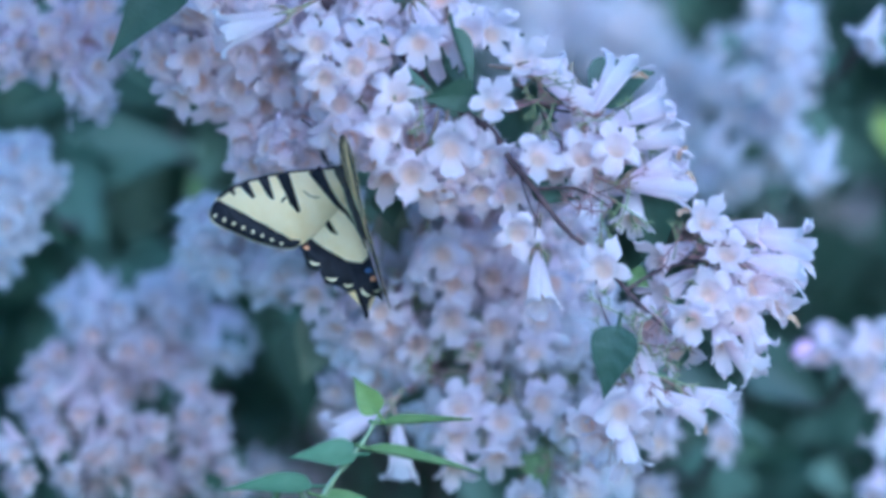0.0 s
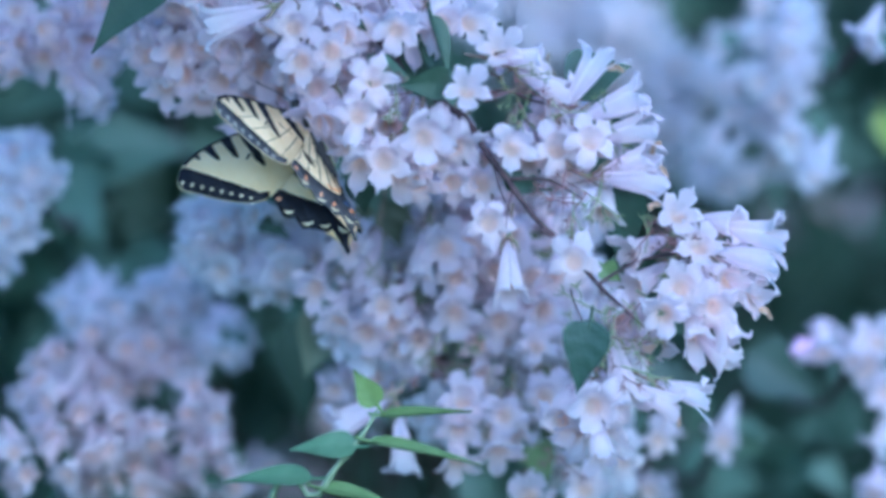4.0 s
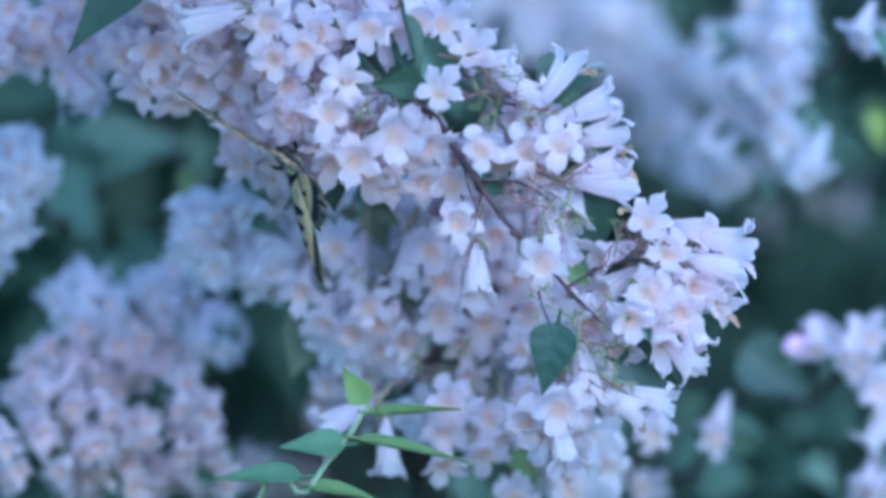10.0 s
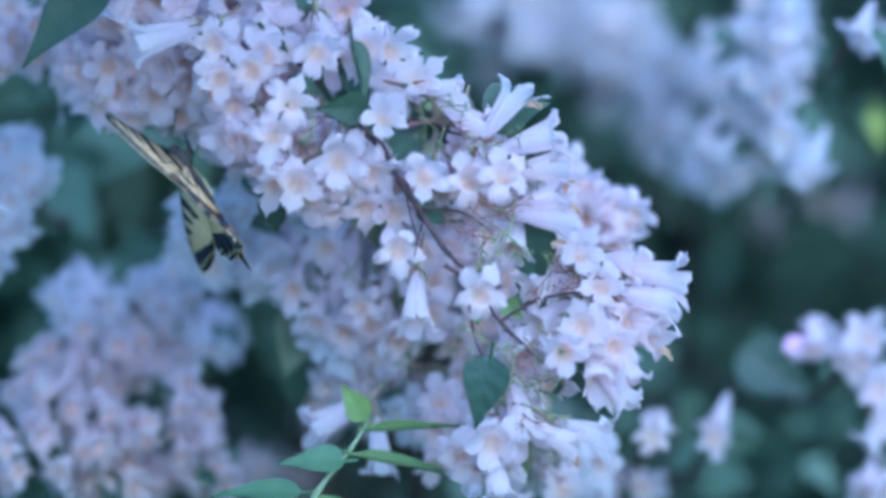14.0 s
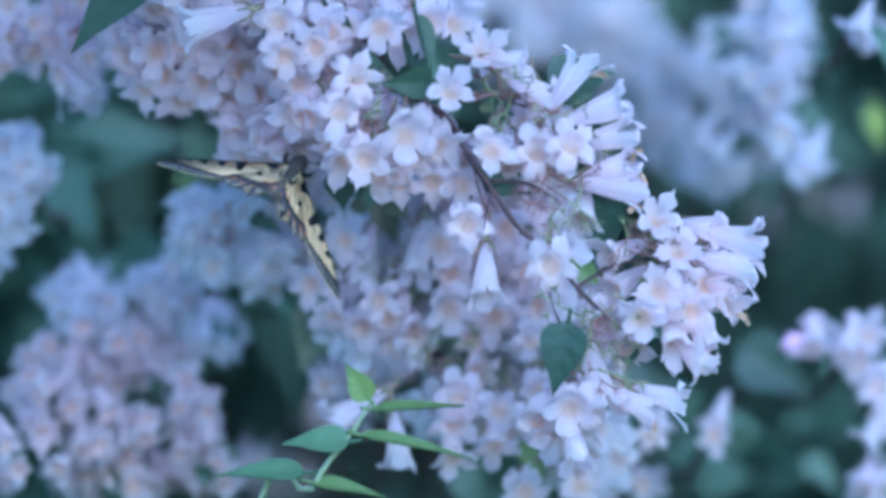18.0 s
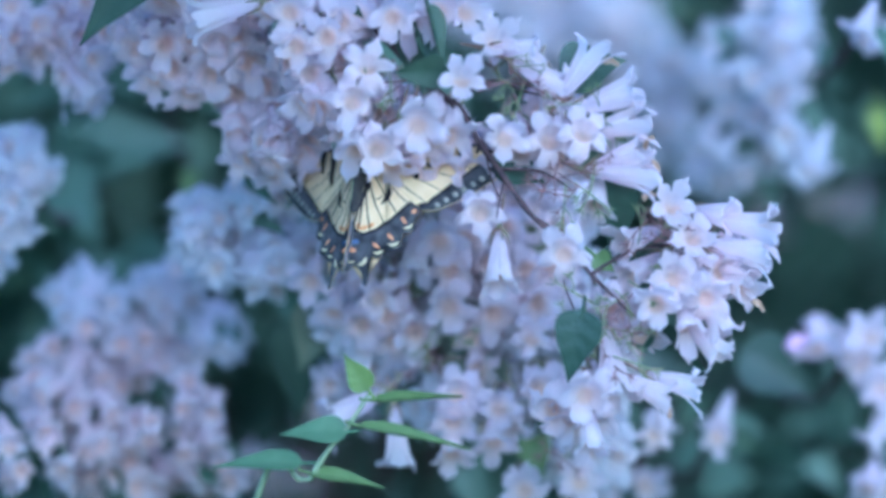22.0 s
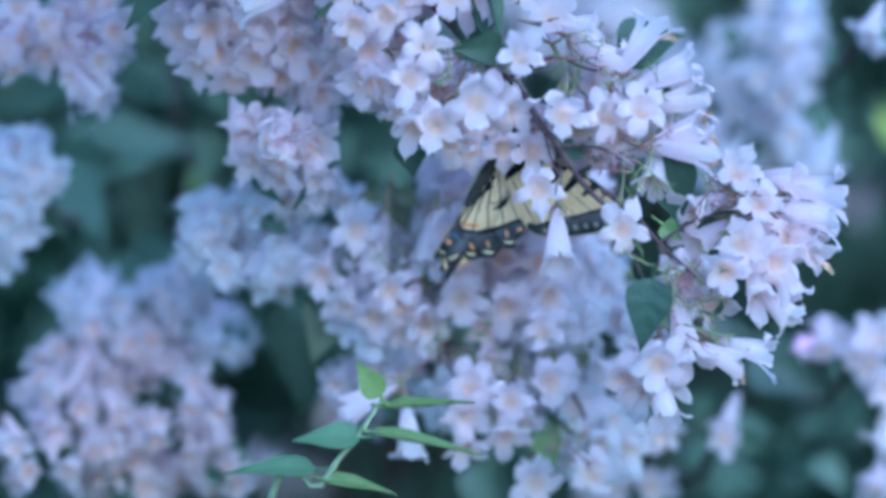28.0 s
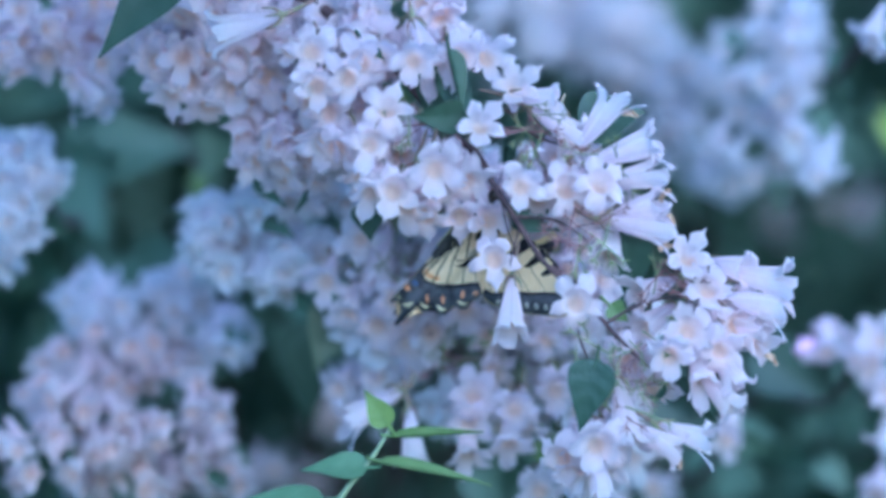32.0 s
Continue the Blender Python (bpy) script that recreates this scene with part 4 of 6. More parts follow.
# ---- the spray at the left of the branch ----
left_spray = thing("flower_spray", "crowded spray of shaded pink bells with orange throats", "flowers", (PIVOT_LEFT_SPRAY[0], 0, PIVOT_LEFT_SPRAY[1]), "sprays of the bush")
P = PIVOT_LEFT_SPRAY
for x, z, y, dx, dz in ((-7.96, 6.1, 2.2, -0.1, -0.3), (-8.94, 5.91, 2.6, -0.45, -0.3), (-6.25, 6.06, 2, 0, -0.42), (-5.65, 6.35, 2.4, 0.1, -0.5), (-6.41, 5.16, 2.6, 0, -0.55), (-7.77, 5.28, 2.8, -0.1, -0.6),
                        (-5.24, 5.5, 2.4, 0.1, -0.5), (-3.61, 5.1, 2.2, 0.05, -0.6), (-4.73, 4.76, 2.8, 0, -0.6), (-7.13, 4.45, 3, 0, -0.85), (-9.31, 6.56, 2.8, -0.7, 0), (-8.39, 4.88, 3, -0.3, -0.8),
                        (-4.36, 3.96, 3.2, 0.1, -0.7), (-5.62, 4.48, 3.2, 0, -0.7), (-7.07, 6.33, 2.4, -0.1, -0.3)):
    flower(left_spray, P, x, z, y + 1.4, dx, dz, 1.0)
flower(left_spray, P, -6.9, 6.85, -0.2, -0.95, -0.2, 1.02, True)
for blob in ((-7.0, 6.0, 5.6, 2.2, 1.5, 0.8, 30), (-5.2, 5.2, 5.6, 1.3, 1.2, 0.8, 14), (-6.2, 7.8, 3.4, 2.6, 0.7, 0.8, 16)):
    fill(left_spray, P, *blob, full=True)
leaf(left_spray, P, -8.1, 9.2, -0.4, -129, 4.1, 1.5, roll=10, fold=0.12, tip=1.0)
stem("twig", left_spray, P, [(-8.4, 5.5, 6.4), (-6.5, 6.8, 6.4), (-4.8, 8.5, 6.6), (-7, 12, 9), (-9, 18, 45), (-2, 20, 88), (0, -131, 92)], [0.06, 0.1, 0.14, 0.25, 0.35, 0.5, 0.8])

# ---- young green shoot below ----
shoot = thing("green_shoot", "upright young shoot with narrow bright green leaves", "shoot", (PIVOT_SHOOT[0], 0, PIVOT_SHOOT[1]))
P = PIVOT_SHOOT
stem("stalk", shoot, P, [(-14, -131, 40), (-11, -60, 22), (-6.4, -13, 5), (-3.9, -8.0, 2.5), (-2.9, -6.6, 2.0), (-2.4, -5.9, 1.8), (-2.05, -5.3, 1.7)], [0.3, 0.2, 0.12, 0.1, 0.085, 0.07, 0.05], SHOOT_STEM)
leaf(shoot, P, -2.05, -5.2, 1.7, 126, 1.4, 0.62, roll=-12, fold=0.15, mat=LEAF_YELLOW_GREEN)
leaf(shoot, P, -1.95, -5.5, 1.7, 4, 2.9, 0.42, roll=-60, fold=0.35, mat=LEAF_YOUNG, droop=0.03)
leaf(shoot, P, -2.4, -6.3, 1.8, -9, 3.7, 0.5, roll=-62, fold=0.35, mat=LEAF_YOUNG, droop=0.06)
leaf(shoot, P, -2.7, -6.5, 1.9, 176, 2.2, 0.8, roll=42, fold=0.2, mat=LEAF_PALE, droop=0.18)
leaf(shoot, P, -4.1, -7.5, 2.4, 174, 2.9, 0.7, roll=50, fold=0.25, mat=LEAF_PALE, droop=0.2)
leaf(shoot, P, -3.9, -7.8, 2.3, -6, 2.4, 0.5, roll=-55, fold=0.3, mat=LEAF_YOUNG)

# ---- the butterfly: head along +Z, the wings hinge on Z and reach along their own +X ----
butterfly = thing("swallowtail_butterfly", "yellow and black striped swallowtail butterfly clinging under blossoms", "butterfly")


def smooth_outline(points, steps=5):
    pts = [Vector((*p, 0)) for p in points]
    out = []
    n = len(pts)
    for i in range(n):
        p0, p1, p2, p3 = pts[i - 1], pts[i], pts[(i + 1) % n], pts[(i + 2) % n]
        for j in range(steps):
            u = j / steps
            q = 0.5 * (2 * p1 + (p2 - p0) * u + (2 * p0 - 5 * p1 + 4 * p2 - p3) * u * u + (3 * p1 - p0 - 3 * p2 + p3) * u ** 3)
            out.append((q.x, q.y))
    return out


CUTS = [0.35 + 0.45 * i for i in range(10)]


def slab(outline, y0, y1):
    """A thin plate with that outline (centimetres; x outward, y to the head), between two depths in centimetres, cut into strips so that it can curve."""
    bm = bmesh.new()
    a = [bm.verts.new((p[0], y0, p[1])) for p in outline]
    b = [bm.verts.new((p[0], y1, p[1])) for p in outline]
    bm.faces.new(a)
    bm.faces.new(b[::-1])
    n = len(a)
    for i in range(n):
        bm.faces.new((a[i], b[i], b[(i + 1) % n], a[(i + 1) % n]))
    bmesh.ops.triangulate(bm, faces=[f for f in bm.faces if len(f.verts) > 4])
    lo, hi = min(p[0] for p in outline), max(p[0] for p in outline)
    for x in CUTS:
        if lo < x < hi:
            bmesh.ops.bisect_plane(bm, geom=bm.verts[:] + bm.edges[:] + bm.faces[:], dist=1e-5, plane_co=(x, 0, 0), plane_no=(1, 0, 0))
    bmesh.ops.recalc_face_normals(bm, faces=bm.faces)
    return bm


def curved(bm, cup):
    """Bends a plate along its span and turns centimetres into metres."""
    for v in bm.verts:
        x = v.co.x
        k = next((i for i in range(len(CUTS)) if x < CUTS[i]), len(CUTS) - 1)
        x0, x1 = (0.0 if k == 0 else CUTS[k - 1]), CUTS[k]
        v.co.y += cup * (x0 * x0 + (x1 * x1 - x0 * x0) * (x - x0) / (x1 - x0))
        v.co *= CM
    return bm


FORE = [(0.0, 0.14), (0.2, 0.16), (0.88, 0.32), (1.57, 0.48), (2.28, 0.58), (3.02, 0.61), (3.59, 0.54), (4.11, 0.36), (4.43, 0.07), (4.53, -0.16), (4.43, -0.45), (3.98, -0.83), (3.54, -1.23), (3.07, -1.57),
        (2.64, -1.82), (2.34, -1.92), (2.08, -1.92), (1.49, -1.72), (0.6, -1.2), (0.06, -0.8), (0.02, -0.4)]
HIND = [(0.02, -0.35), (0.74, -0.95), (1.51, -1.5), (1.89, -1.71), (2.05, -1.87), (2.03, -2.07), (1.92, -2.24), (2.03, -2.53), (1.88, -2.74), (1.62, -2.84), (1.67, -3.19), (1.5, -3.36), (1.2, -3.39), (1.15, -3.63),
        (0.98, -3.77), (0.73, -3.76), (0.67, -4.06), (0.71, -4.38), (0.78, -4.62), (0.74, -4.76), (0.62, -4.67), (0.57, -4.42), (0.45, -4.22), (0.26, -4.14), (0.14, -4.26), (0.07, -4.36), (0.03, -4.1), (0.02, -3.2), (0.02, -1.8)]
FORE_BORDER = [(4.3, 0.22), (4.47, 0.0), (4.51, -0.16), (4.41, -0.43), (3.98, -0.81), (3.53, -1.21), (3.07, -1.55), (2.64, -1.8), (2.33, -1.9), (2.06, -1.91),
               (1.95, -1.74), (2.26, -1.63), (2.42, -1.42), (2.61, -1.25), (2.9, -0.92), (3.19, -0.66), (3.45, -0.36), (3.69, -0.13), (3.96, 0.14), (4.12, 0.3)]
HIND_INNER = [(0.02, -2.6), (0.1, -2.9), (0.37, -3.0), (0.58, -2.9), (0.79, -2.78), (0.95, -2.6), (1.1, -2.46), (1.24, -2.32), (1.38, -2.14), (1.5, -1.98), (1.61, -1.82), (1.76, -1.7)]


def stroke(points):
    """A stripe through (x, y, width) points."""
    left, right = [], []
    for i, (x, y, w) in enumerate(points):
        p, q = points[max(i - 1, 0)], points[min(i + 1, len(points) - 1)]
        d = Vector((q[0] - p[0], q[1] - p[1])).normalized()
        left.append((x - d.y * w / 2, y + d.x * w / 2))
        right.append((x + d.y * w / 2, y - d.x * w / 2))
    return left + right[::-1]


def dot(x, y, rx, ry, turn):
    c, s = math.cos(turn), math.sin(turn)
    return [(x + rx * math.cos(a) * c - ry * math.sin(a) * s, y + rx * math.cos(a) * s + ry * math.sin(a) * c) for a in (2 * math.pi * i / 10 for i in range(10))]


def moon(x, y, r, thick, turn):
    """A crescent that opens away from the angle turn."""
    arc = [(x + r * math.cos(turn + q), y + r * math.sin(turn + q)) for q in (-1.15, -0.75, -0.35, 0, 0.35, 0.75, 1.15)]
    return arc + [(px - thick * math.cos(turn) * (1 - (i - 3) ** 2 / 11), py - thick * math.sin(turn) * (1 - (i - 3) ** 2 / 11)) for i, (px, py) in enumerate(arc)][::-1]


FORE_STRIPES = [[(0.88, 0.3, 0.46), (0.78, 0.0, 0.34), (0.68, -0.45, 0.26), (0.52, -0.92, 0.17), (0.34, -1.3, 0.1)],
                [(1.9, 0.5, 0.42), (1.88, 0.2, 0.3), (1.88, -0.15, 0.22), (1.84, -0.5, 0.22), (1.74, -0.86, 0.1)],
                [(2.02, -0.28, 0.1), (2.2, -0.4, 0.05)], [(2.54, 0.55, 0.34), (2.52, 0.25, 0.23), (2.46, -0.08, 0.16), (2.4, -0.24, 0.06)],
                [(3.17, 0.55, 0.3), (3.1, 0.28, 0.2), (2.99, 0.0, 0.1)], [(3.62, 0.46, 0.16), (3.54, 0.28, 0.06)],
                [(0.12, 0.12, 0.26), (0.14, -0.2, 0.2), (0.13, -0.5, 0.16), (0.1, -0.75, 0.1)],
                [(0.1, 0.13, 0.07), (0.89, 0.29, 0.07), (1.58, 0.45, 0.07), (2.29, 0.55, 0.07), (3.03, 0.58, 0.08), (3.6, 0.52, 0.09), (4.08, 0.35, 0.12)],
                [(1.0, -0.62, 0.035), (1.25, -0.5, 0.03), (1.42, -0.25, 0.03)]]
HIND_STRIPES = [[(0.36, -1.2, 0.12), (0.2, -1.7, 0.09), (0.1, -2.2, 0.06), (0.07, -2.6, 0.05)], [(0.1, -0.6, 0.16), (0.08, -1.2, 0.12), (0.06, -1.9, 0.08)],
                [(0.98, -1.25, 0.05), (1.04, -1.5, 0.08), (0.97, -1.72, 0.07), (0.78, -1.9, 0.04)]]
FORE_VEINS = [[(0.5, -0.2, 0.03), (1.6, -0.75, 0.03), (2.75, -1.2, 0.02)], [(0.6, -0.6, 0.03), (1.4, -1.15, 0.03), (2.15, -1.6, 0.02)], [(1.9, -0.45, 0.02), (3.2, -0.7, 0.02)], [(2.4, -0.1, 0.02), (3.6, -0.3, 0.02)]]
HIND_VEINS = [[(0.3, -0.75, 0.04), (0.85, -1.5, 0.04), (1.35, -2.15, 0.03)], [(0.2, -0.9, 0.05), (0.6, -1.9, 0.045), (1.0, -2.55, 0.03)], [(0.15, -1.0, 0.06), (0.35, -2.0, 0.05), (0.6, -2.9, 0.03)],
              [(0.9, -1.1, 0.03), (1.3, -1.5, 0.03), (1.72, -1.8, 0.02)], [(0.28, -0.9, 0.08), (0.2, -1.9, 0.07), (0.22, -2.9, 0.04)], [(0.85, -1.5, 0.03), (0.72, -1.72, 0.04), (0.55, -1.75, 0.03)]]
LUNULES = [(1.72, -2.45, 0.2, 0.1, -1.0), (1.36, -3.08, 0.22, 0.11, -1.2), (0.92, -3.45, 0.19, 0.1, -1.2), (0.42, -3.88, 0.22, 0.12, -0.6), (0.15, -3.92, 0.13, 0.06, -1.6)]


def wing(kind, top):
    """top: +1 where the upper face looks along +Y, -1 where along -Y."""
    fore = kind == "forewing"
    outline = smooth_outline(FORE if fore else HIND)
    base = 0.0 if fore else -0.06 * top
    def lay(face, k):
        return sorted((base + face * top * 0.008 * k, base + face * top * 0.008 * (k + 1)))
    def plate(shape, face, k):
        return curved(slab(shape, *lay(face, k)), -0.012 * top)
    ob = part(kind, plate(outline, 1, 0), W_TOP, butterfly, "yellow upper wing face with black stripes")
    part("underside", plate(outline, -1, 0), W_UNDER, ob, "pale cream underside")
    if fore:
        border, stripes, veins = FORE_BORDER, FORE_STRIPES, FORE_VEINS
    else:
        edge = [p for i, p in enumerate(outline) if 19 <= i <= 131 and p[1] < -1.74]
        border, stripes, veins = edge + [p for p in HIND_INNER], HIND_STRIPES, HIND_VEINS
    for face, dark in ((1, W_BLACK), (-1, W_GREY)):
        part("border", plate(border, face, 1), dark, ob, "black wing border" if face > 0 else "dusty grey wing border")
        for line in stripes:
            part("stripe", plate(stroke(line), face, 1.1 if fore else 1.2), W_BLACK, ob)
        for line in veins if face < 0 else ():
            part("vein", plate(stroke(line), face, 1.05), W_BLACK, ob)
        if fore:
            for i in range(8):
                p = Vector((4.36, -0.18)).lerp(Vector((2.5, -1.74)), i / 7.3)
                size = (0.085 - 0.004 * i, 0.055) if face > 0 else (0.11, 0.085)
                part("spot", plate(dot(p.x, p.y, *size, -0.7), face, 2.1), W_SPOT if face > 0 else W_DUST, ob)
        else:
            for m in LUNULES:
                part("lunule", plate(moon(*m), face, 2.1), W_SPOT, ob)
            for x, y, rx, ry, turn in ((1.88, -2.0, 0.1, 0.07, 0.6), (0.14, -3.6, 0.11, 0.08, 0)):
                part("orange_spot", plate(dot(x, y, rx, ry, turn), face, 2.2), W_ORANGE, ob)
            part("blue_spot", plate(dot(0.2, -3.3, 0.13, 0.09, 0.3), face, 2.15), W_BLUE, ob)
    if fore:
        part("dark_edge", plate(stroke([(x, y, 0.07) for x, y in FORE_BORDER[10:]]), -1, 1.6), W_BLACK, ob)
    else:
        part("dark_edge", plate(stroke([(x, y, 0.08) for x, y in HIND_INNER]), -1, 1.6), W_BLACK, ob)
        for x, y, rx, turn in ((0.38, -2.78, 0.16, 0.5), (0.6, -2.66, 0.12, 0.9), (0.2, -2.75, 0.12, 1.4)):
            part("orange_wash", plate(dot(x, y, rx, 0.07, turn), -1, 1.02), W_WASH, ob, "dull orange wash between the veins")
        for x, y, turn in ((1.6, -2.36, -0.9), (1.26, -2.98, -0.7), (0.86, -3.34, -0.6)):
            part("orange_spot", plate(dot(x, y, 0.15, 0.055, turn), -1, 2.25), W_ORANGE, ob)
    return ob


left_wings = [wing("forewing", 1), wing("hindwing", 1)]
right_wings = [wing("forewing", -1), wing("hindwing", -1)]


def blob_along(profile, n=14):
    """A round body along Z from (height, radius) pairs in centimetres."""
    bm = bmesh.new()
    rings = [[bm.verts.new((r * CM * math.cos(2 * math.pi * i / n), r * CM * math.sin(2 * math.pi * i / n), z * CM)) for i in range(n)] for z, r in profile]
    for a, b in zip(rings, rings[1:]):
        for i in range(n):
            bm.faces.new((a[i], a[(i + 1) % n], b[(i + 1) % n], b[i]))
    bm.faces.new(rings[0][::-1])
    bm.faces.new(rings[-1])
    return bm


part("abdomen", blob_along([(-2.35, 0.03), (-2.25, 0.11), (-1.9, 0.17), (-1.6, 0.2), (-1.45, 0.19), (-1.2, 0.22), (-0.9, 0.22), (-0.6, 0.2), (-0.4, 0.16)]), BODY, butterfly, "dark furry abdomen")
thorax = part("thorax", blob_along([(-0.45, 0.14), (-0.3, 0.24), (-0.05, 0.3), (0.2, 0.29), (0.4, 0.2), (0.48, 0.12)]), BODY, butterfly, "dark furry thorax")
head = part("head", blob_along([(0.45, 0.1), (0.52, 0.17), (0.62, 0.19), (0.72, 0.14), (0.78, 0.04)]), BODY, butterfly)
for s in (-1, 1):
    bm = tube(bmesh.new(), [(s * 0.0008, 0, 0.0072), (s * 0.003, 0.0006, 0.0125), (s * 0.007, 0.001, 0.0185), (s * 0.0078, 0.001, 0.0198)], [0.00018, 0.00015, 0.00016, 0.0004], 6)
    part("antenna", bm, W_BLACK, head)
    bm = tube(bmesh.new(), [(s * 0.0017, 0, -0.019), (s * 0.0019, 0, -0.012), (s * 0.0017, 0, -0.005)], [0.0003, 0.0006, 0.0004], 6)
    part("flank_stripe", bm, BODY_STRIPE, butterfly)
    for j in range(3):
        z = 0.002 - 0.0018 * j
        bm = tube(bmesh.new(), [(s * 0.0015, 0.001, z), (s * 0.004, 0.003, z + 0.004), (s * 0.0055, 0.002, z + 0.009)], [0.0003, 0.00025, 0.00015], 5)
        part("leg", bm, W_BLACK, thorax)


def motions():
    walk(branch, [
        (0, pose(0.0092, 0, 1.3473, 0, 0.00, 0)), (0.5, pose(-0.0012, 0, 1.3448, 0, 1.86, 0)), (1, pose(0.0107, 0, 1.3461, 0, 0.45, 0)),
        (1.5, pose(0.0036, 0, 1.3482, 0, 0.30, 0)), (2, pose(0.0020, 0, 1.3444, 0, 1.72, 0)), (2.5, pose(0.0105, 0, 1.3489, 0, 1.19, 0)),
        (3, pose(0.0013, 0, 1.3459, 0, 3.20, 0)), (3.5, pose(0.0009, 0, 1.3483, 0, 1.87, 0)), (5.5, pose(0.0063, 0, 1.3518, 0, 1.76, 0)),
        (6, pose(0.0024, 0, 1.3487, 0, 2.56, 0)), (6.5, pose(0.0039, 0, 1.3518, 0, 1.65, 0)), (7, pose(0.0005, 0, 1.3486, 0, 2.09, 0)),
        (7.5, pose(0.0018, 0, 1.3491, 0, 2.21, 0)), (8, pose(-0.0014, 0, 1.3488, 0, 2.38, 0)), (8.5, pose(-0.0035, 0, 1.3463, 0, 3.01, 0)),
        (9, pose(-0.0034, 0, 1.3468, 0, 3.42, 0)), (9.5, pose(-0.0069, 0, 1.3477, 0, 3.14, 0)), (10, pose(-0.0048, 0, 1.3493, 0, 3.07, 0)),
        (10.5, pose(-0.0057, 0, 1.3477, 0, 3.32, 0)), (11, pose(-0.0092, 0, 1.3455, 0, 3.64, 0)), (11.5, pose(-0.0050, 0, 1.3442, 0, 3.44, 0)),
        (12, pose(-0.0113, 0, 1.3424, 0, 4.53, 0)), (12.5, pose(-0.0292, 0, 1.3409, 0, 6.80, 0)), (13, pose(-0.0318, 0, 1.3322, 0, 7.09, 0)),
        (13.5, pose(-0.0348, 0, 1.3321, 0, 7.58, 0)), (14, pose(-0.0219, 0, 1.3411, 0, 5.24, 0)), (14.5, pose(-0.0166, 0, 1.3375, 0, 4.16, 0)),
        (16.5, pose(0.0050, 0, 1.3510, 0, 2.92, 0)), (17, pose(0.0042, 0, 1.3507, 0, 2.79, 0)), (17.5, pose(0.0023, 0, 1.3515, 0, 3.08, 0)),
        (18, pose(-0.0009, 0, 1.3485, 0, 3.88, 0)), (18.5, pose(0.0060, 0, 1.3546, 0, 2.57, 0)), (19, pose(0.0037, 0, 1.3535, 0, 3.07, 0)),
        (19.5, pose(0.0041, 0, 1.3521, 0, 3.19, 0)), (20, pose(0.0043, 0, 1.3534, 0, 3.04, 0)), (20.5, pose(0.0022, 0, 1.3511, 0, 3.62, 0)),
        (21, pose(0.0046, 0, 1.3518, 0, 3.22, 0)), (21.5, pose(0.0027, 0, 1.3512, 0, 3.42, 0)), (22, pose(0.0017, 0, 1.3524, 0, 3.35, 0)),
        (22.5, pose(0.0039, 0, 1.3516, 0, 3.03, 0)), (23, pose(0.0021, 0, 1.3509, 0, 3.52, 0)), (23.5, pose(0.0030, 0, 1.3499, 0, 3.58, 0)),
        (24, pose(0.0064, 0, 1.3503, 0, 2.91, 0)), (24.5, pose(-0.0014, 0, 1.3456, 0, 4.91, 0)), (25, pose(0.0060, 0, 1.3487, 0, 3.24, 0)),
        (25.5, pose(0.0030, 0, 1.3448, 0, 3.99, 0)), (27.5, pose(0.0165, 0, 1.3526, 0, 3.74, 0)), (28, pose(0.0178, 0, 1.3601, 0, 3.03, 0)),
        (28.5, pose(0.0182, 0, 1.3572, 0, 3.78, 0)), (29, pose(0.0183, 0, 1.3594, 0, 4.23, 0)), (29.5, pose(0.0147, 0, 1.3590, 0, 4.85, 0)),
        (30, pose(0.0205, 0, 1.3545, 0, 3.06, 0)), (30.5, pose(0.0188, 0, 1.3509, 0, 2.63, 0)), (31, pose(0.0184, 0, 1.3495, 0, 3.17, 0)),
        (31.5, pose(0.0125, 0, 1.3442, 0, 3.17, 0)), (32, pose(0.0048, 0, 1.3392, 0, 5.47, 0))])
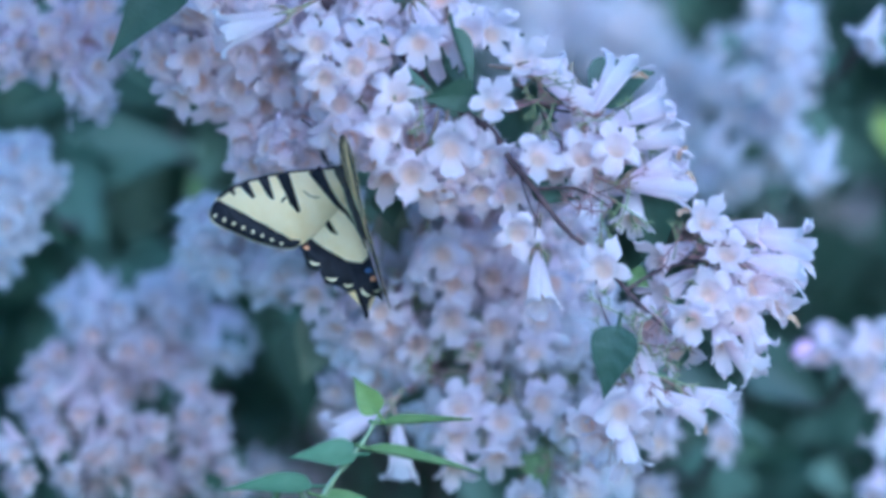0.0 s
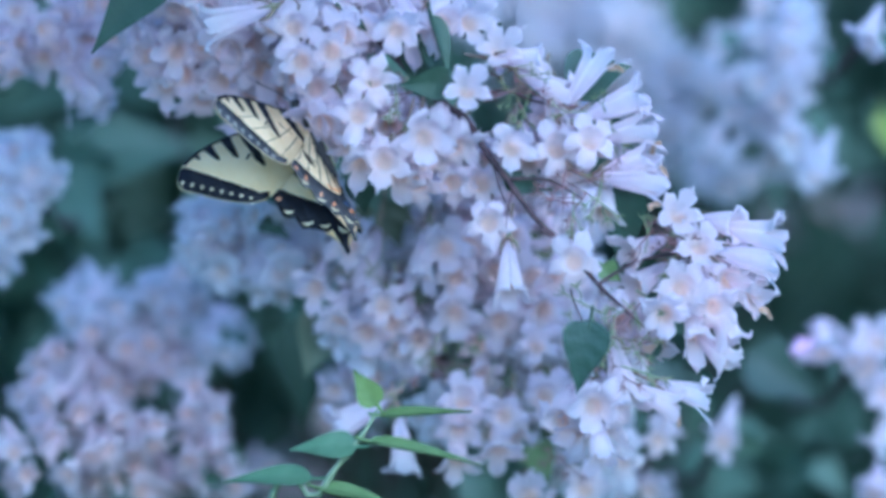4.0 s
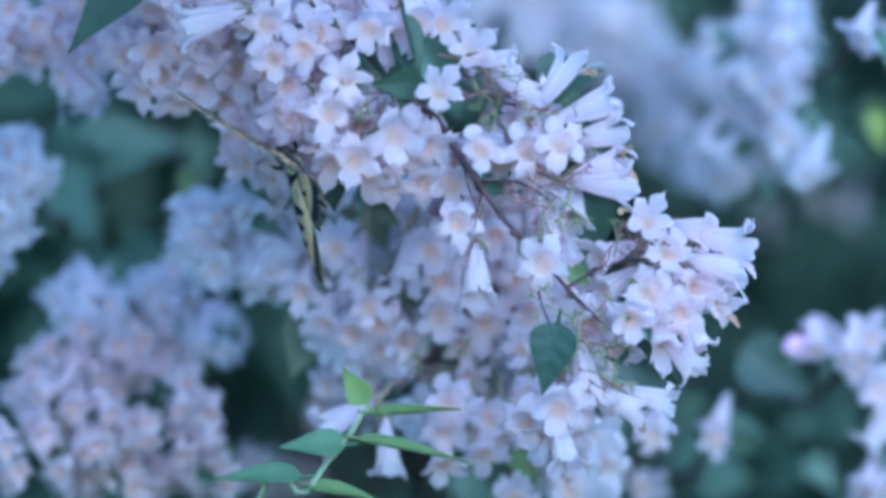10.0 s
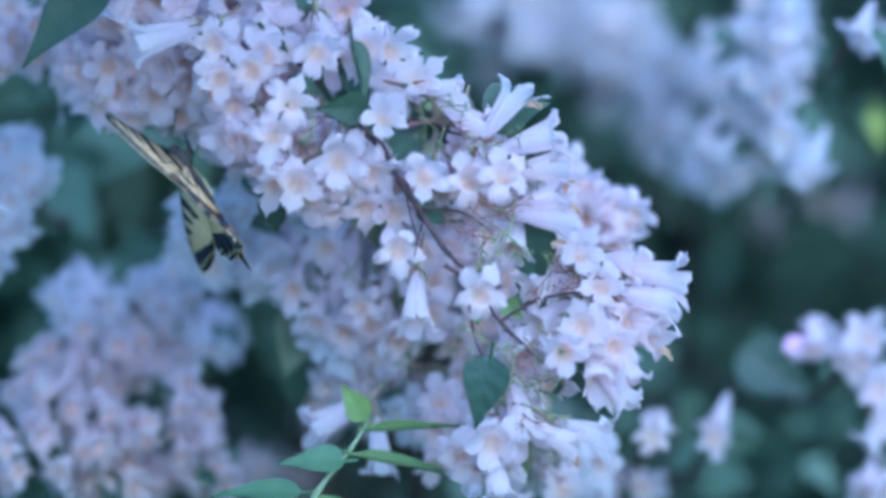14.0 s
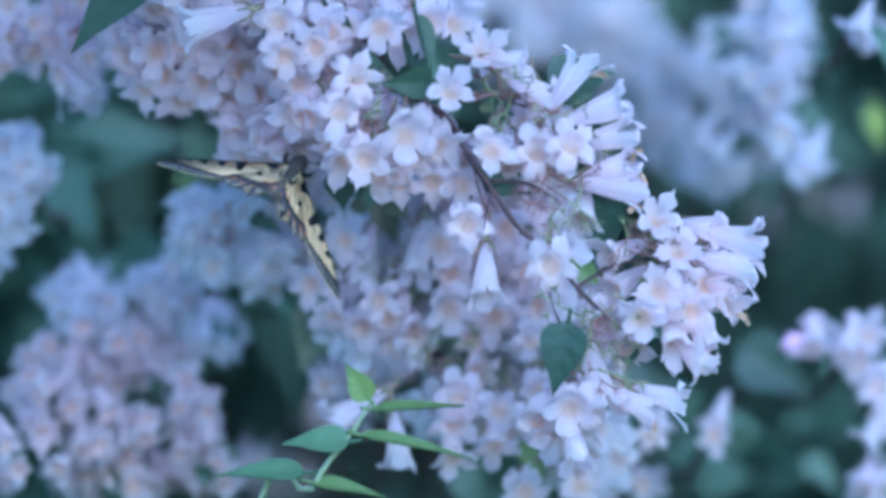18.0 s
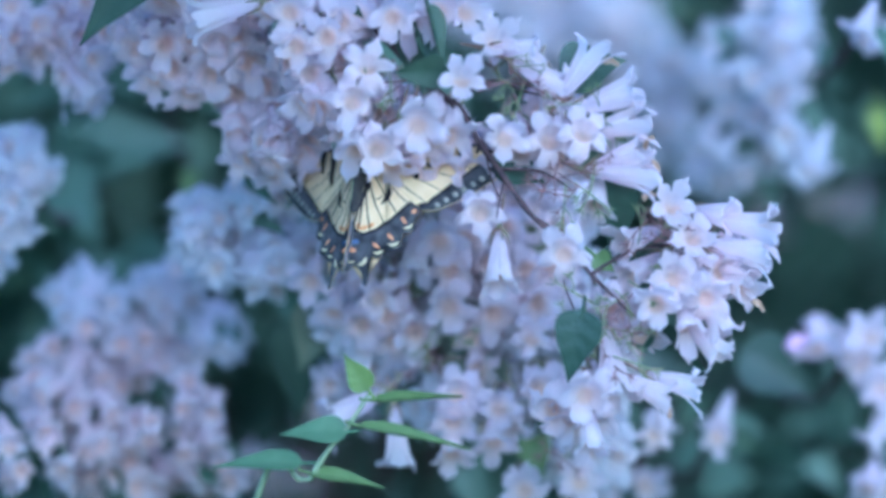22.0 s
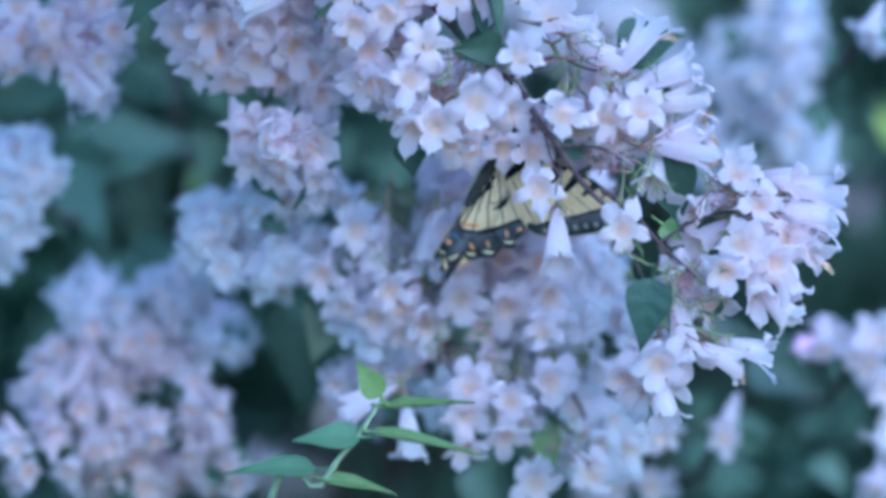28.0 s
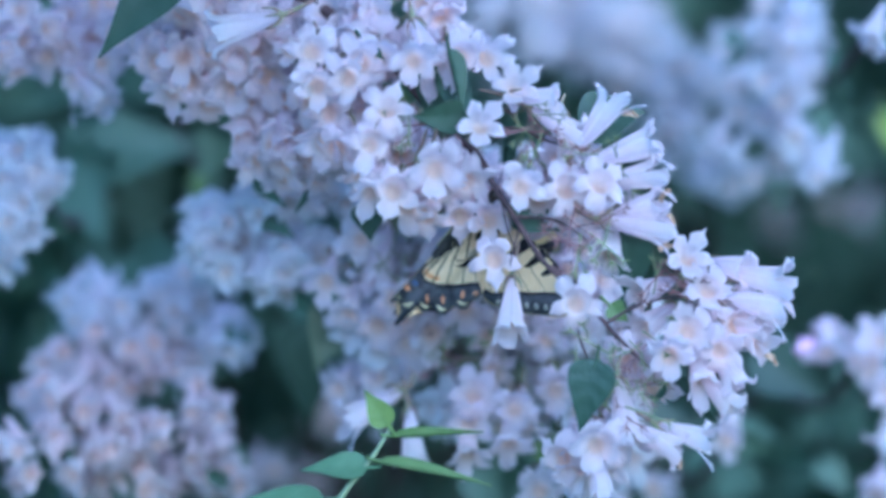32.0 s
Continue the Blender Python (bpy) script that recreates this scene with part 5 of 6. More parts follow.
    walk(tip_spray, [
        (0, pose(0.0757, 0, 1.2930, 0, 0.00, 0)), (0.5, pose(0.0631, 0, 1.2888, 0, 0.31, 0)), (1, pose(0.0768, 0, 1.2913, 0, 0.09, 0)),
        (1.5, pose(0.0693, 0, 1.2939, 0, -0.75, 0)), (2, pose(0.0669, 0, 1.2887, 0, 0.57, 0)), (2.5, pose(0.0766, 0, 1.2938, 0, -0.49, 0)),
        (3, pose(0.0663, 0, 1.2895, 0, -0.21, 0)), (3.5, pose(0.0662, 0, 1.2928, 0, -0.67, 0)), (5.5, pose(0.0716, 0, 1.2954, 0, -0.28, 0)),
        (6, pose(0.0668, 0, 1.2914, 0, 0.44, 0)), (6.5, pose(0.0689, 0, 1.2953, 0, -0.70, 0)), (7, pose(0.0654, 0, 1.2918, 0, 0.02, 0)),
        (7.5, pose(0.0667, 0, 1.2921, 0, 0.13, 0)), (8, pose(0.0628, 0, 1.2917, 0, 0.15, 0)), (8.5, pose(0.0603, 0, 1.2888, 0, 0.77, 0)),
        (9, pose(0.0603, 0, 1.2890, 0, 0.65, 0)), (9.5, pose(0.0571, 0, 1.2900, 0, 1.28, 0)), (10, pose(0.0595, 0, 1.2918, 0, 0.83, 0)),
        (10.5, pose(0.0580, 0, 1.2898, 0, 1.38, 0)), (11, pose(0.0542, 0, 1.2872, 0, 1.36, 0)), (11.5, pose(0.0583, 0, 1.2855, 0, 2.02, 0)),
        (12, pose(0.0504, 0, 1.2826, 0, 2.61, 0)), (12.5, pose(0.0297, 0, 1.2789, 0, 4.57, 0)), (13, pose(0.0264, 0, 1.2680, 0, 6.27, 0)),
        (13.5, pose(0.0224, 0, 1.2683, 0, 4.63, 0)), (14, pose(0.0386, 0, 1.2812, 0, 0.82, 0)), (14.5, pose(0.0458, 0, 1.2784, 0, 2.45, 0)),
        (16.5, pose(0.0698, 0, 1.2952, 0, -0.94, 0)), (17, pose(0.0692, 0, 1.2947, 0, -0.34, 0)), (17.5, pose(0.0671, 0, 1.2955, 0, -0.42, 0)),
        (18, pose(0.0631, 0, 1.2913, 0, 0.46, 0)), (18.5, pose(0.0717, 0, 1.2992, 0, -1.70, 0)), (19, pose(0.0688, 0, 1.2979, 0, -0.97, 0)),
        (19.5, pose(0.0691, 0, 1.2959, 0, -0.65, 0)), (20, pose(0.0693, 0, 1.2973, 0, -0.52, 0)), (20.5, pose(0.0669, 0, 1.2942, 0, 0.49, 0)),
        (21, pose(0.0695, 0, 1.2954, 0, -0.02, 0)), (21.5, pose(0.0675, 0, 1.2946, 0, -0.12, 0)), (22, pose(0.0665, 0, 1.2958, 0, 0.20, 0)),
        (22.5, pose(0.0689, 0, 1.2951, 0, 0.05, 0)), (23, pose(0.0668, 0, 1.2940, 0, 0.56, 0)), (23.5, pose(0.0676, 0, 1.2930, 0, 0.67, 0)),
        (24, pose(0.0715, 0, 1.2938, 0, -0.11, 0)), (24.5, pose(0.0622, 0, 1.2869, 0, 2.45, 0)), (25, pose(0.0710, 0, 1.2919, 0, 0.58, 0)),
        (25.5, pose(0.0669, 0, 1.2866, 0, 2.28, 0)), (27.5, pose(0.0830, 0, 1.2961, 0, 0.33, 0)), (28, pose(0.0856, 0, 1.3066, 0, -1.79, 0)),
        (28.5, pose(0.0850, 0, 1.3016, 0, 0.18, 0)), (29, pose(0.0846, 0, 1.3039, 0, -0.30, 0)), (29.5, pose(0.0809, 0, 1.3032, 0, 0.61, 0)),
        (30, pose(0.0874, 0, 1.2995, 0, -0.80, 0)), (30.5, pose(0.0853, 0, 1.2954, 0, -0.76, 0)), (31, pose(0.0847, 0, 1.2933, 0, -0.11, 0)),
        (31.5, pose(0.0785, 0, 1.2877, 0, 0.09, 0)), (32, pose(0.0683, 0, 1.2808, 0, 1.69, 0))])
    walk(left_spray, [
        (0, pose(-0.0616, 0, 1.3627, 0, 0.00, 0)), (0.5, pose(-0.0689, 0, 1.3601, 0, 0.56, 0)), (1, pose(-0.0604, 0, 1.3611, 0, 0.13, 0)),
        (1.5, pose(-0.0647, 0, 1.3635, 0, 0.09, 0)), (2, pose(-0.0666, 0, 1.3599, 0, 0.52, 0)), (2.5, pose(-0.0594, 0, 1.3624, 0, 0.36, 0)),
        (3, pose(-0.0669, 0, 1.3600, 0, 0.96, 0)), (3.5, pose(-0.0672, 0, 1.3625, 0, 0.56, 0)), (5.5, pose(-0.0624, 0, 1.3650, 0, 0.53, 0)),
        (6, pose(-0.0658, 0, 1.3627, 0, 0.77, 0)), (6.5, pose(-0.0643, 0, 1.3650, 0, 0.49, 0)), (7, pose(-0.0670, 0, 1.3627, 0, 0.63, 0)),
        (7.5, pose(-0.0658, 0, 1.3630, 0, 0.66, 0)), (8, pose(-0.0684, 0, 1.3628, 0, 0.71, 0)), (8.5, pose(-0.0701, 0, 1.3611, 0, 0.90, 0)),
        (9, pose(-0.0701, 0, 1.3613, 0, 1.03, 0)), (9.5, pose(-0.0733, 0, 1.3618, 0, 0.94, 0)), (10, pose(-0.0715, 0, 1.3627, 0, 0.92, 0)),
        (10.5, pose(-0.0729, 0, 1.3622, 0, 1.00, 0)), (11, pose(-0.0754, 0, 1.3606, 0, 1.09, 0)), (11.5, pose(-0.0723, 0, 1.3600, 0, 1.03, 0)),
        (12, pose(-0.0770, 0, 1.3584, 0, 1.36, 0)), (12.5, pose(-0.0919, 0, 1.3576, 0, 2.04, 0)), (13, pose(-0.0955, 0, 1.3522, 0, 2.13, 0)),
        (13.5, pose(-0.0976, 0, 1.3510, 0, 2.27, 0)), (14, pose(-0.0858, 0, 1.3575, 0, 1.57, 0)), (14.5, pose(-0.0821, 0, 1.3549, 0, 1.25, 0)),
        (16.5, pose(-0.0653, 0, 1.3632, 0, 0.88, 0)), (17, pose(-0.0659, 0, 1.3632, 0, 0.84, 0)), (17.5, pose(-0.0675, 0, 1.3637, 0, 0.92, 0)),
        (18, pose(-0.0702, 0, 1.3617, 0, 1.16, 0)), (18.5, pose(-0.0642, 0, 1.3653, 0, 0.77, 0)), (19, pose(-0.0658, 0, 1.3647, 0, 0.92, 0)),
        (19.5, pose(-0.0660, 0, 1.3643, 0, 0.96, 0)), (20, pose(-0.0657, 0, 1.3651, 0, 0.91, 0)), (20.5, pose(-0.0683, 0, 1.3639, 0, 1.09, 0)),
        (21, pose(-0.0661, 0, 1.3639, 0, 0.97, 0)), (21.5, pose(-0.0677, 0, 1.3637, 0, 1.03, 0)), (22, pose(-0.0686, 0, 1.3646, 0, 1.01, 0)),
        (22.5, pose(-0.0668, 0, 1.3642, 0, 0.91, 0)), (23, pose(-0.0688, 0, 1.3638, 0, 1.06, 0)), (23.5, pose(-0.0680, 0, 1.3634, 0, 1.07, 0)),
        (24, pose(-0.0653, 0, 1.3634, 0, 0.87, 0)), (24.5, pose(-0.0719, 0, 1.3604, 0, 1.47, 0)), (25, pose(-0.0659, 0, 1.3625, 0, 0.97, 0)),
        (25.5, pose(-0.0686, 0, 1.3602, 0, 1.20, 0)), (27.5, pose(-0.0573, 0, 1.3669, 0, 1.12, 0)), (28, pose(-0.0563, 0, 1.3701, 0, 0.91, 0)),
        (28.5, pose(-0.0562, 0, 1.3690, 0, 1.13, 0)), (29, pose(-0.0559, 0, 1.3700, 0, 1.27, 0)), (29.5, pose(-0.0585, 0, 1.3700, 0, 1.46, 0)),
        (30, pose(-0.0543, 0, 1.3676, 0, 0.92, 0)), (30.5, pose(-0.0551, 0, 1.3659, 0, 0.79, 0)), (31, pose(-0.0555, 0, 1.3654, 0, 0.95, 0)),
        (31.5, pose(-0.0603, 0, 1.3631, 0, 0.95, 0)), (32, pose(-0.0654, 0, 1.3613, 0, 1.64, 0))])
    walk(rear_spray, [
        (0, pose(0.0064, 0, 1.2680, 0, 0.00, 0)), (0.5, pose(0.0077, 0, 1.2688, 0, 0.00, 0)), (1, pose(0.0083, 0, 1.2700, 0, 0.00, 0)),
        (1.5, pose(0.0090, 0, 1.2714, 0, 0.00, 0)), (2, pose(0.0087, 0, 1.2702, 0, 0.00, 0)), (2.5, pose(0.0099, 0, 1.2706, 0, 0.00, 0)),
        (3, pose(0.0080, 0, 1.2697, 0, 0.00, 0)), (3.5, pose(0.0074, 0, 1.2694, 0, 0.00, 0)), (5.5, pose(0.0075, 0, 1.2697, 0, 0.00, 0)),
        (6, pose(0.0074, 0, 1.2696, 0, 0.00, 0)), (6.5, pose(0.0078, 0, 1.2701, 0, 0.00, 0)), (7, pose(0.0075, 0, 1.2698, 0, 0.00, 0)),
        (7.5, pose(0.0078, 0, 1.2698, 0, 0.00, 0)), (8, pose(0.0066, 0, 1.2694, 0, 0.00, 0)), (8.5, pose(0.0058, 0, 1.2682, 0, 0.00, 0)),
        (9, pose(0.0059, 0, 1.2681, 0, 0.00, 0)), (9.5, pose(0.0052, 0, 1.2681, 0, 0.00, 0)), (10, pose(0.0051, 0, 1.2676, 0, 0.00, 0)),
        (10.5, pose(0.0041, 0, 1.2678, 0, 0.00, 0)), (11, pose(0.0043, 0, 1.2673, 0, 0.00, 0)), (11.5, pose(0.0049, 0, 1.2671, 0, 0.00, 0)),
        (12, pose(0.0026, 0, 1.2657, 0, 0.00, 0)), (12.5, pose(-0.0042, 0, 1.2619, 0, 0.00, 0)), (13, pose(-0.0058, 0, 1.2611, 0, 0.00, 0)),
        (13.5, pose(0.0004, 0, 1.2642, 0, 0.00, 0)), (14, pose(0.0026, 0, 1.2679, 0, 0.00, 0)), (14.5, pose(0.0041, 0, 1.2674, 0, 0.00, 0)),
        (16.5, pose(0.0087, 0, 1.2706, 0, 0.00, 0)), (17, pose(0.0091, 0, 1.2699, 0, 0.00, 0)), (17.5, pose(0.0089, 0, 1.2693, 0, 0.00, 0)),
        (18, pose(0.0087, 0, 1.2690, 0, 0.00, 0)), (18.5, pose(0.0100, 0, 1.2697, 0, 0.00, 0)), (19, pose(0.0095, 0, 1.2700, 0, 0.00, 0)),
        (19.5, pose(0.0086, 0, 1.2697, 0, 0.00, 0)), (20, pose(0.0088, 0, 1.2698, 0, 0.00, 0)), (20.5, pose(0.0078, 0, 1.2695, 0, 0.00, 0)),
        (21, pose(0.0081, 0, 1.2693, 0, 0.00, 0)), (21.5, pose(0.0077, 0, 1.2698, 0, 0.00, 0)), (22, pose(0.0074, 0, 1.2702, 0, 0.00, 0)),
        (22.5, pose(0.0077, 0, 1.2697, 0, 0.00, 0)), (23, pose(0.0070, 0, 1.2696, 0, 0.00, 0)), (23.5, pose(0.0072, 0, 1.2696, 0, 0.00, 0)),
        (24, pose(0.0077, 0, 1.2701, 0, 0.00, 0)), (24.5, pose(0.0075, 0, 1.2700, 0, 0.00, 0)), (25, pose(0.0071, 0, 1.2698, 0, 0.00, 0)),
        (25.5, pose(0.0071, 0, 1.2694, 0, 0.00, 0)), (27.5, pose(0.0087, 0, 1.2709, 0, 0.00, 0)), (28, pose(0.0091, 0, 1.2731, 0, 0.00, 0)),
        (28.5, pose(0.0099, 0, 1.2731, 0, 0.00, 0)), (29, pose(0.0101, 0, 1.2737, 0, 0.00, 0)), (29.5, pose(0.0110, 0, 1.2753, 0, 0.00, 0)),
        (30, pose(0.0122, 0, 1.2753, 0, 0.00, 0)), (30.5, pose(0.0103, 0, 1.2725, 0, 0.00, 0)), (31, pose(0.0105, 0, 1.2717, 0, 0.00, 0)),
        (31.5, pose(0.0092, 0, 1.2699, 0, 0.00, 0)), (32, pose(0.0096, 0, 1.2711, 0, 0.00, 0))])
    walk(shoot, [
        (0, pose(-0.0257, 0, 1.2361, 0, 0.00, 0)), (0.5, pose(-0.0263, 0, 1.2360, 0, 0.00, 0)), (1, pose(-0.0263, 0, 1.2365, 0, 0.00, 0)),
        (1.5, pose(-0.0256, 0, 1.2360, 0, 0.00, 0)), (2, pose(-0.0255, 0, 1.2354, 0, 0.00, 0)), (2.5, pose(-0.0256, 0, 1.2364, 0, 0.00, 0)),
        (3, pose(-0.0255, 0, 1.2370, 0, 0.00, 0)), (3.5, pose(-0.0254, 0, 1.2377, 0, 0.00, 0)), (5.5, pose(-0.0260, 0, 1.2379, 0, 0.00, 0)),
        (6, pose(-0.0259, 0, 1.2375, 0, 0.00, 0)), (6.5, pose(-0.0257, 0, 1.2381, 0, 0.00, 0)), (7, pose(-0.0261, 0, 1.2381, 0, 0.00, 0)),
        (7.5, pose(-0.0256, 0, 1.2381, 0, 0.00, 0)), (8, pose(-0.0257, 0, 1.2377, 0, 0.00, 0)), (8.5, pose(-0.0258, 0, 1.2365, 0, 0.00, 0)),
        (9, pose(-0.0258, 0, 1.2363, 0, 0.00, 0)), (9.5, pose(-0.0262, 0, 1.2374, 0, 0.00, 0)), (10, pose(-0.0267, 0, 1.2375, 0, 0.00, 0)),
        (10.5, pose(-0.0263, 0, 1.2382, 0, 0.00, 0)), (11, pose(-0.0259, 0, 1.2376, 0, 0.00, 0)), (11.5, pose(-0.0259, 0, 1.2362, 0, 0.00, 0)),
        (12, pose(-0.0261, 0, 1.2343, 0, 0.00, 0)), (12.5, pose(-0.0278, 0, 1.2294, 0, 0.00, 0)), (13, pose(-0.0282, 0, 1.2288, 0, 0.00, 0)),
        (13.5, pose(-0.0271, 0, 1.2308, 0, 0.00, 0)), (14, pose(-0.0267, 0, 1.2323, 0, 0.00, 0)), (14.5, pose(-0.0262, 0, 1.2340, 0, 0.00, 0)),
        (16.5, pose(-0.0246, 0, 1.2377, 0, 0.00, 0)), (17, pose(-0.0249, 0, 1.2377, 0, 0.00, 0)), (17.5, pose(-0.0254, 0, 1.2371, 0, 0.00, 0)),
        (18, pose(-0.0252, 0, 1.2378, 0, 0.00, 0)), (18.5, pose(-0.0247, 0, 1.2385, 0, 0.00, 0)), (19, pose(-0.0249, 0, 1.2388, 0, 0.00, 0)),
        (19.5, pose(-0.0253, 0, 1.2390, 0, 0.00, 0)), (20, pose(-0.0257, 0, 1.2396, 0, 0.00, 0)), (20.5, pose(-0.0262, 0, 1.2397, 0, 0.00, 0)),
        (21, pose(-0.0265, 0, 1.2386, 0, 0.00, 0)), (21.5, pose(-0.0263, 0, 1.2392, 0, 0.00, 0)), (22, pose(-0.0268, 0, 1.2412, 0, 0.00, 0)),
        (22.5, pose(-0.0266, 0, 1.2403, 0, 0.00, 0)), (23, pose(-0.0264, 0, 1.2387, 0, 0.00, 0)), (23.5, pose(-0.0253, 0, 1.2374, 0, 0.00, 0)),
        (24, pose(-0.0266, 0, 1.2385, 0, 0.00, 0)), (24.5, pose(-0.0262, 0, 1.2390, 0, 0.00, 0)), (25, pose(-0.0262, 0, 1.2379, 0, 0.00, 0)),
        (25.5, pose(-0.0260, 0, 1.2374, 0, 0.00, 0)), (27.5, pose(-0.0254, 0, 1.2367, 0, 0.00, 0)), (28, pose(-0.0251, 0, 1.2396, 0, 0.00, 0)),
        (28.5, pose(-0.0247, 0, 1.2419, 0, 0.00, 0)), (29, pose(-0.0246, 0, 1.2451, 0, 0.00, 0)), (29.5, pose(-0.0254, 0, 1.2445, 0, 0.00, 0)),
        (30, pose(-0.0248, 0, 1.2393, 0, 0.00, 0)), (30.5, pose(-0.0248, 0, 1.2372, 0, 0.00, 0)), (31, pose(-0.0248, 0, 1.2355, 0, 0.00, 0)),
        (31.5, pose(-0.0232, 0, 1.2293, 0, 0.00, 0)), (32, pose(-0.0231, 0, 1.2309, 0, 0.00, 0))])
    walk(far_spray, [
        (0, pose(0.0207, 0, 1.3002, 0, 0, 0)), (2, pose(0.0225, 0, 1.3002, 0, 0, 0)), (3.5, pose(0.0225, 0, 1.3002, 0, 0, 0)),
        (5.5, pose(0.0207, 0, 1.3002, 0, 0, 0)), (9, pose(0.0225, 0, 1.3002, 0, 0, 0)), (11, pose(0.0261, 0, 1.3003, 0, 0, 0)),
        (11.5, pose(0.0243, 0, 1.3003, 0, 0, 0)), (12, pose(0.0420, 0, 1.3005, 0, 0, 0)), (12.5, pose(0.0485, 0, 1.3009, 0, 0, 0)),
        (13, pose(0.0511, 0, 1.3011, 0, 0, 0)), (13.5, pose(0.0502, 0, 1.3010, 0, 0, 0)), (14, pose(0.0465, 0, 1.3007, 0, 0, 0)),
        (14.5, pose(0.0360, 0, 1.3004, 0, 0, 0)), (16.5, pose(0.0225, 0, 1.3002, 0, 0, 0)), (19, pose(0.0207, 0, 1.3002, 0, 0, 0)),
        (24, pose(0.0207, 0, 1.3002, 0, 0, 0)), (24.5, pose(0.0279, 0, 1.3004, 0, 0, 0)), (25, pose(0.0207, 0, 1.3002, 0, 0, 0)),
        (25.5, pose(0.0243, 0, 1.3003, 0, 0, 0)), (27.5, pose(0.0207, 0, 1.3002, 0, 0, 0)), (31, pose(0.0207, 0, 1.3002, 0, 0, 0)),
        (31.5, pose(0.0261, 0, 1.3003, 0, 0, 0)), (32, pose(0.0314, 0, 1.3005, 0, 0, 0))])
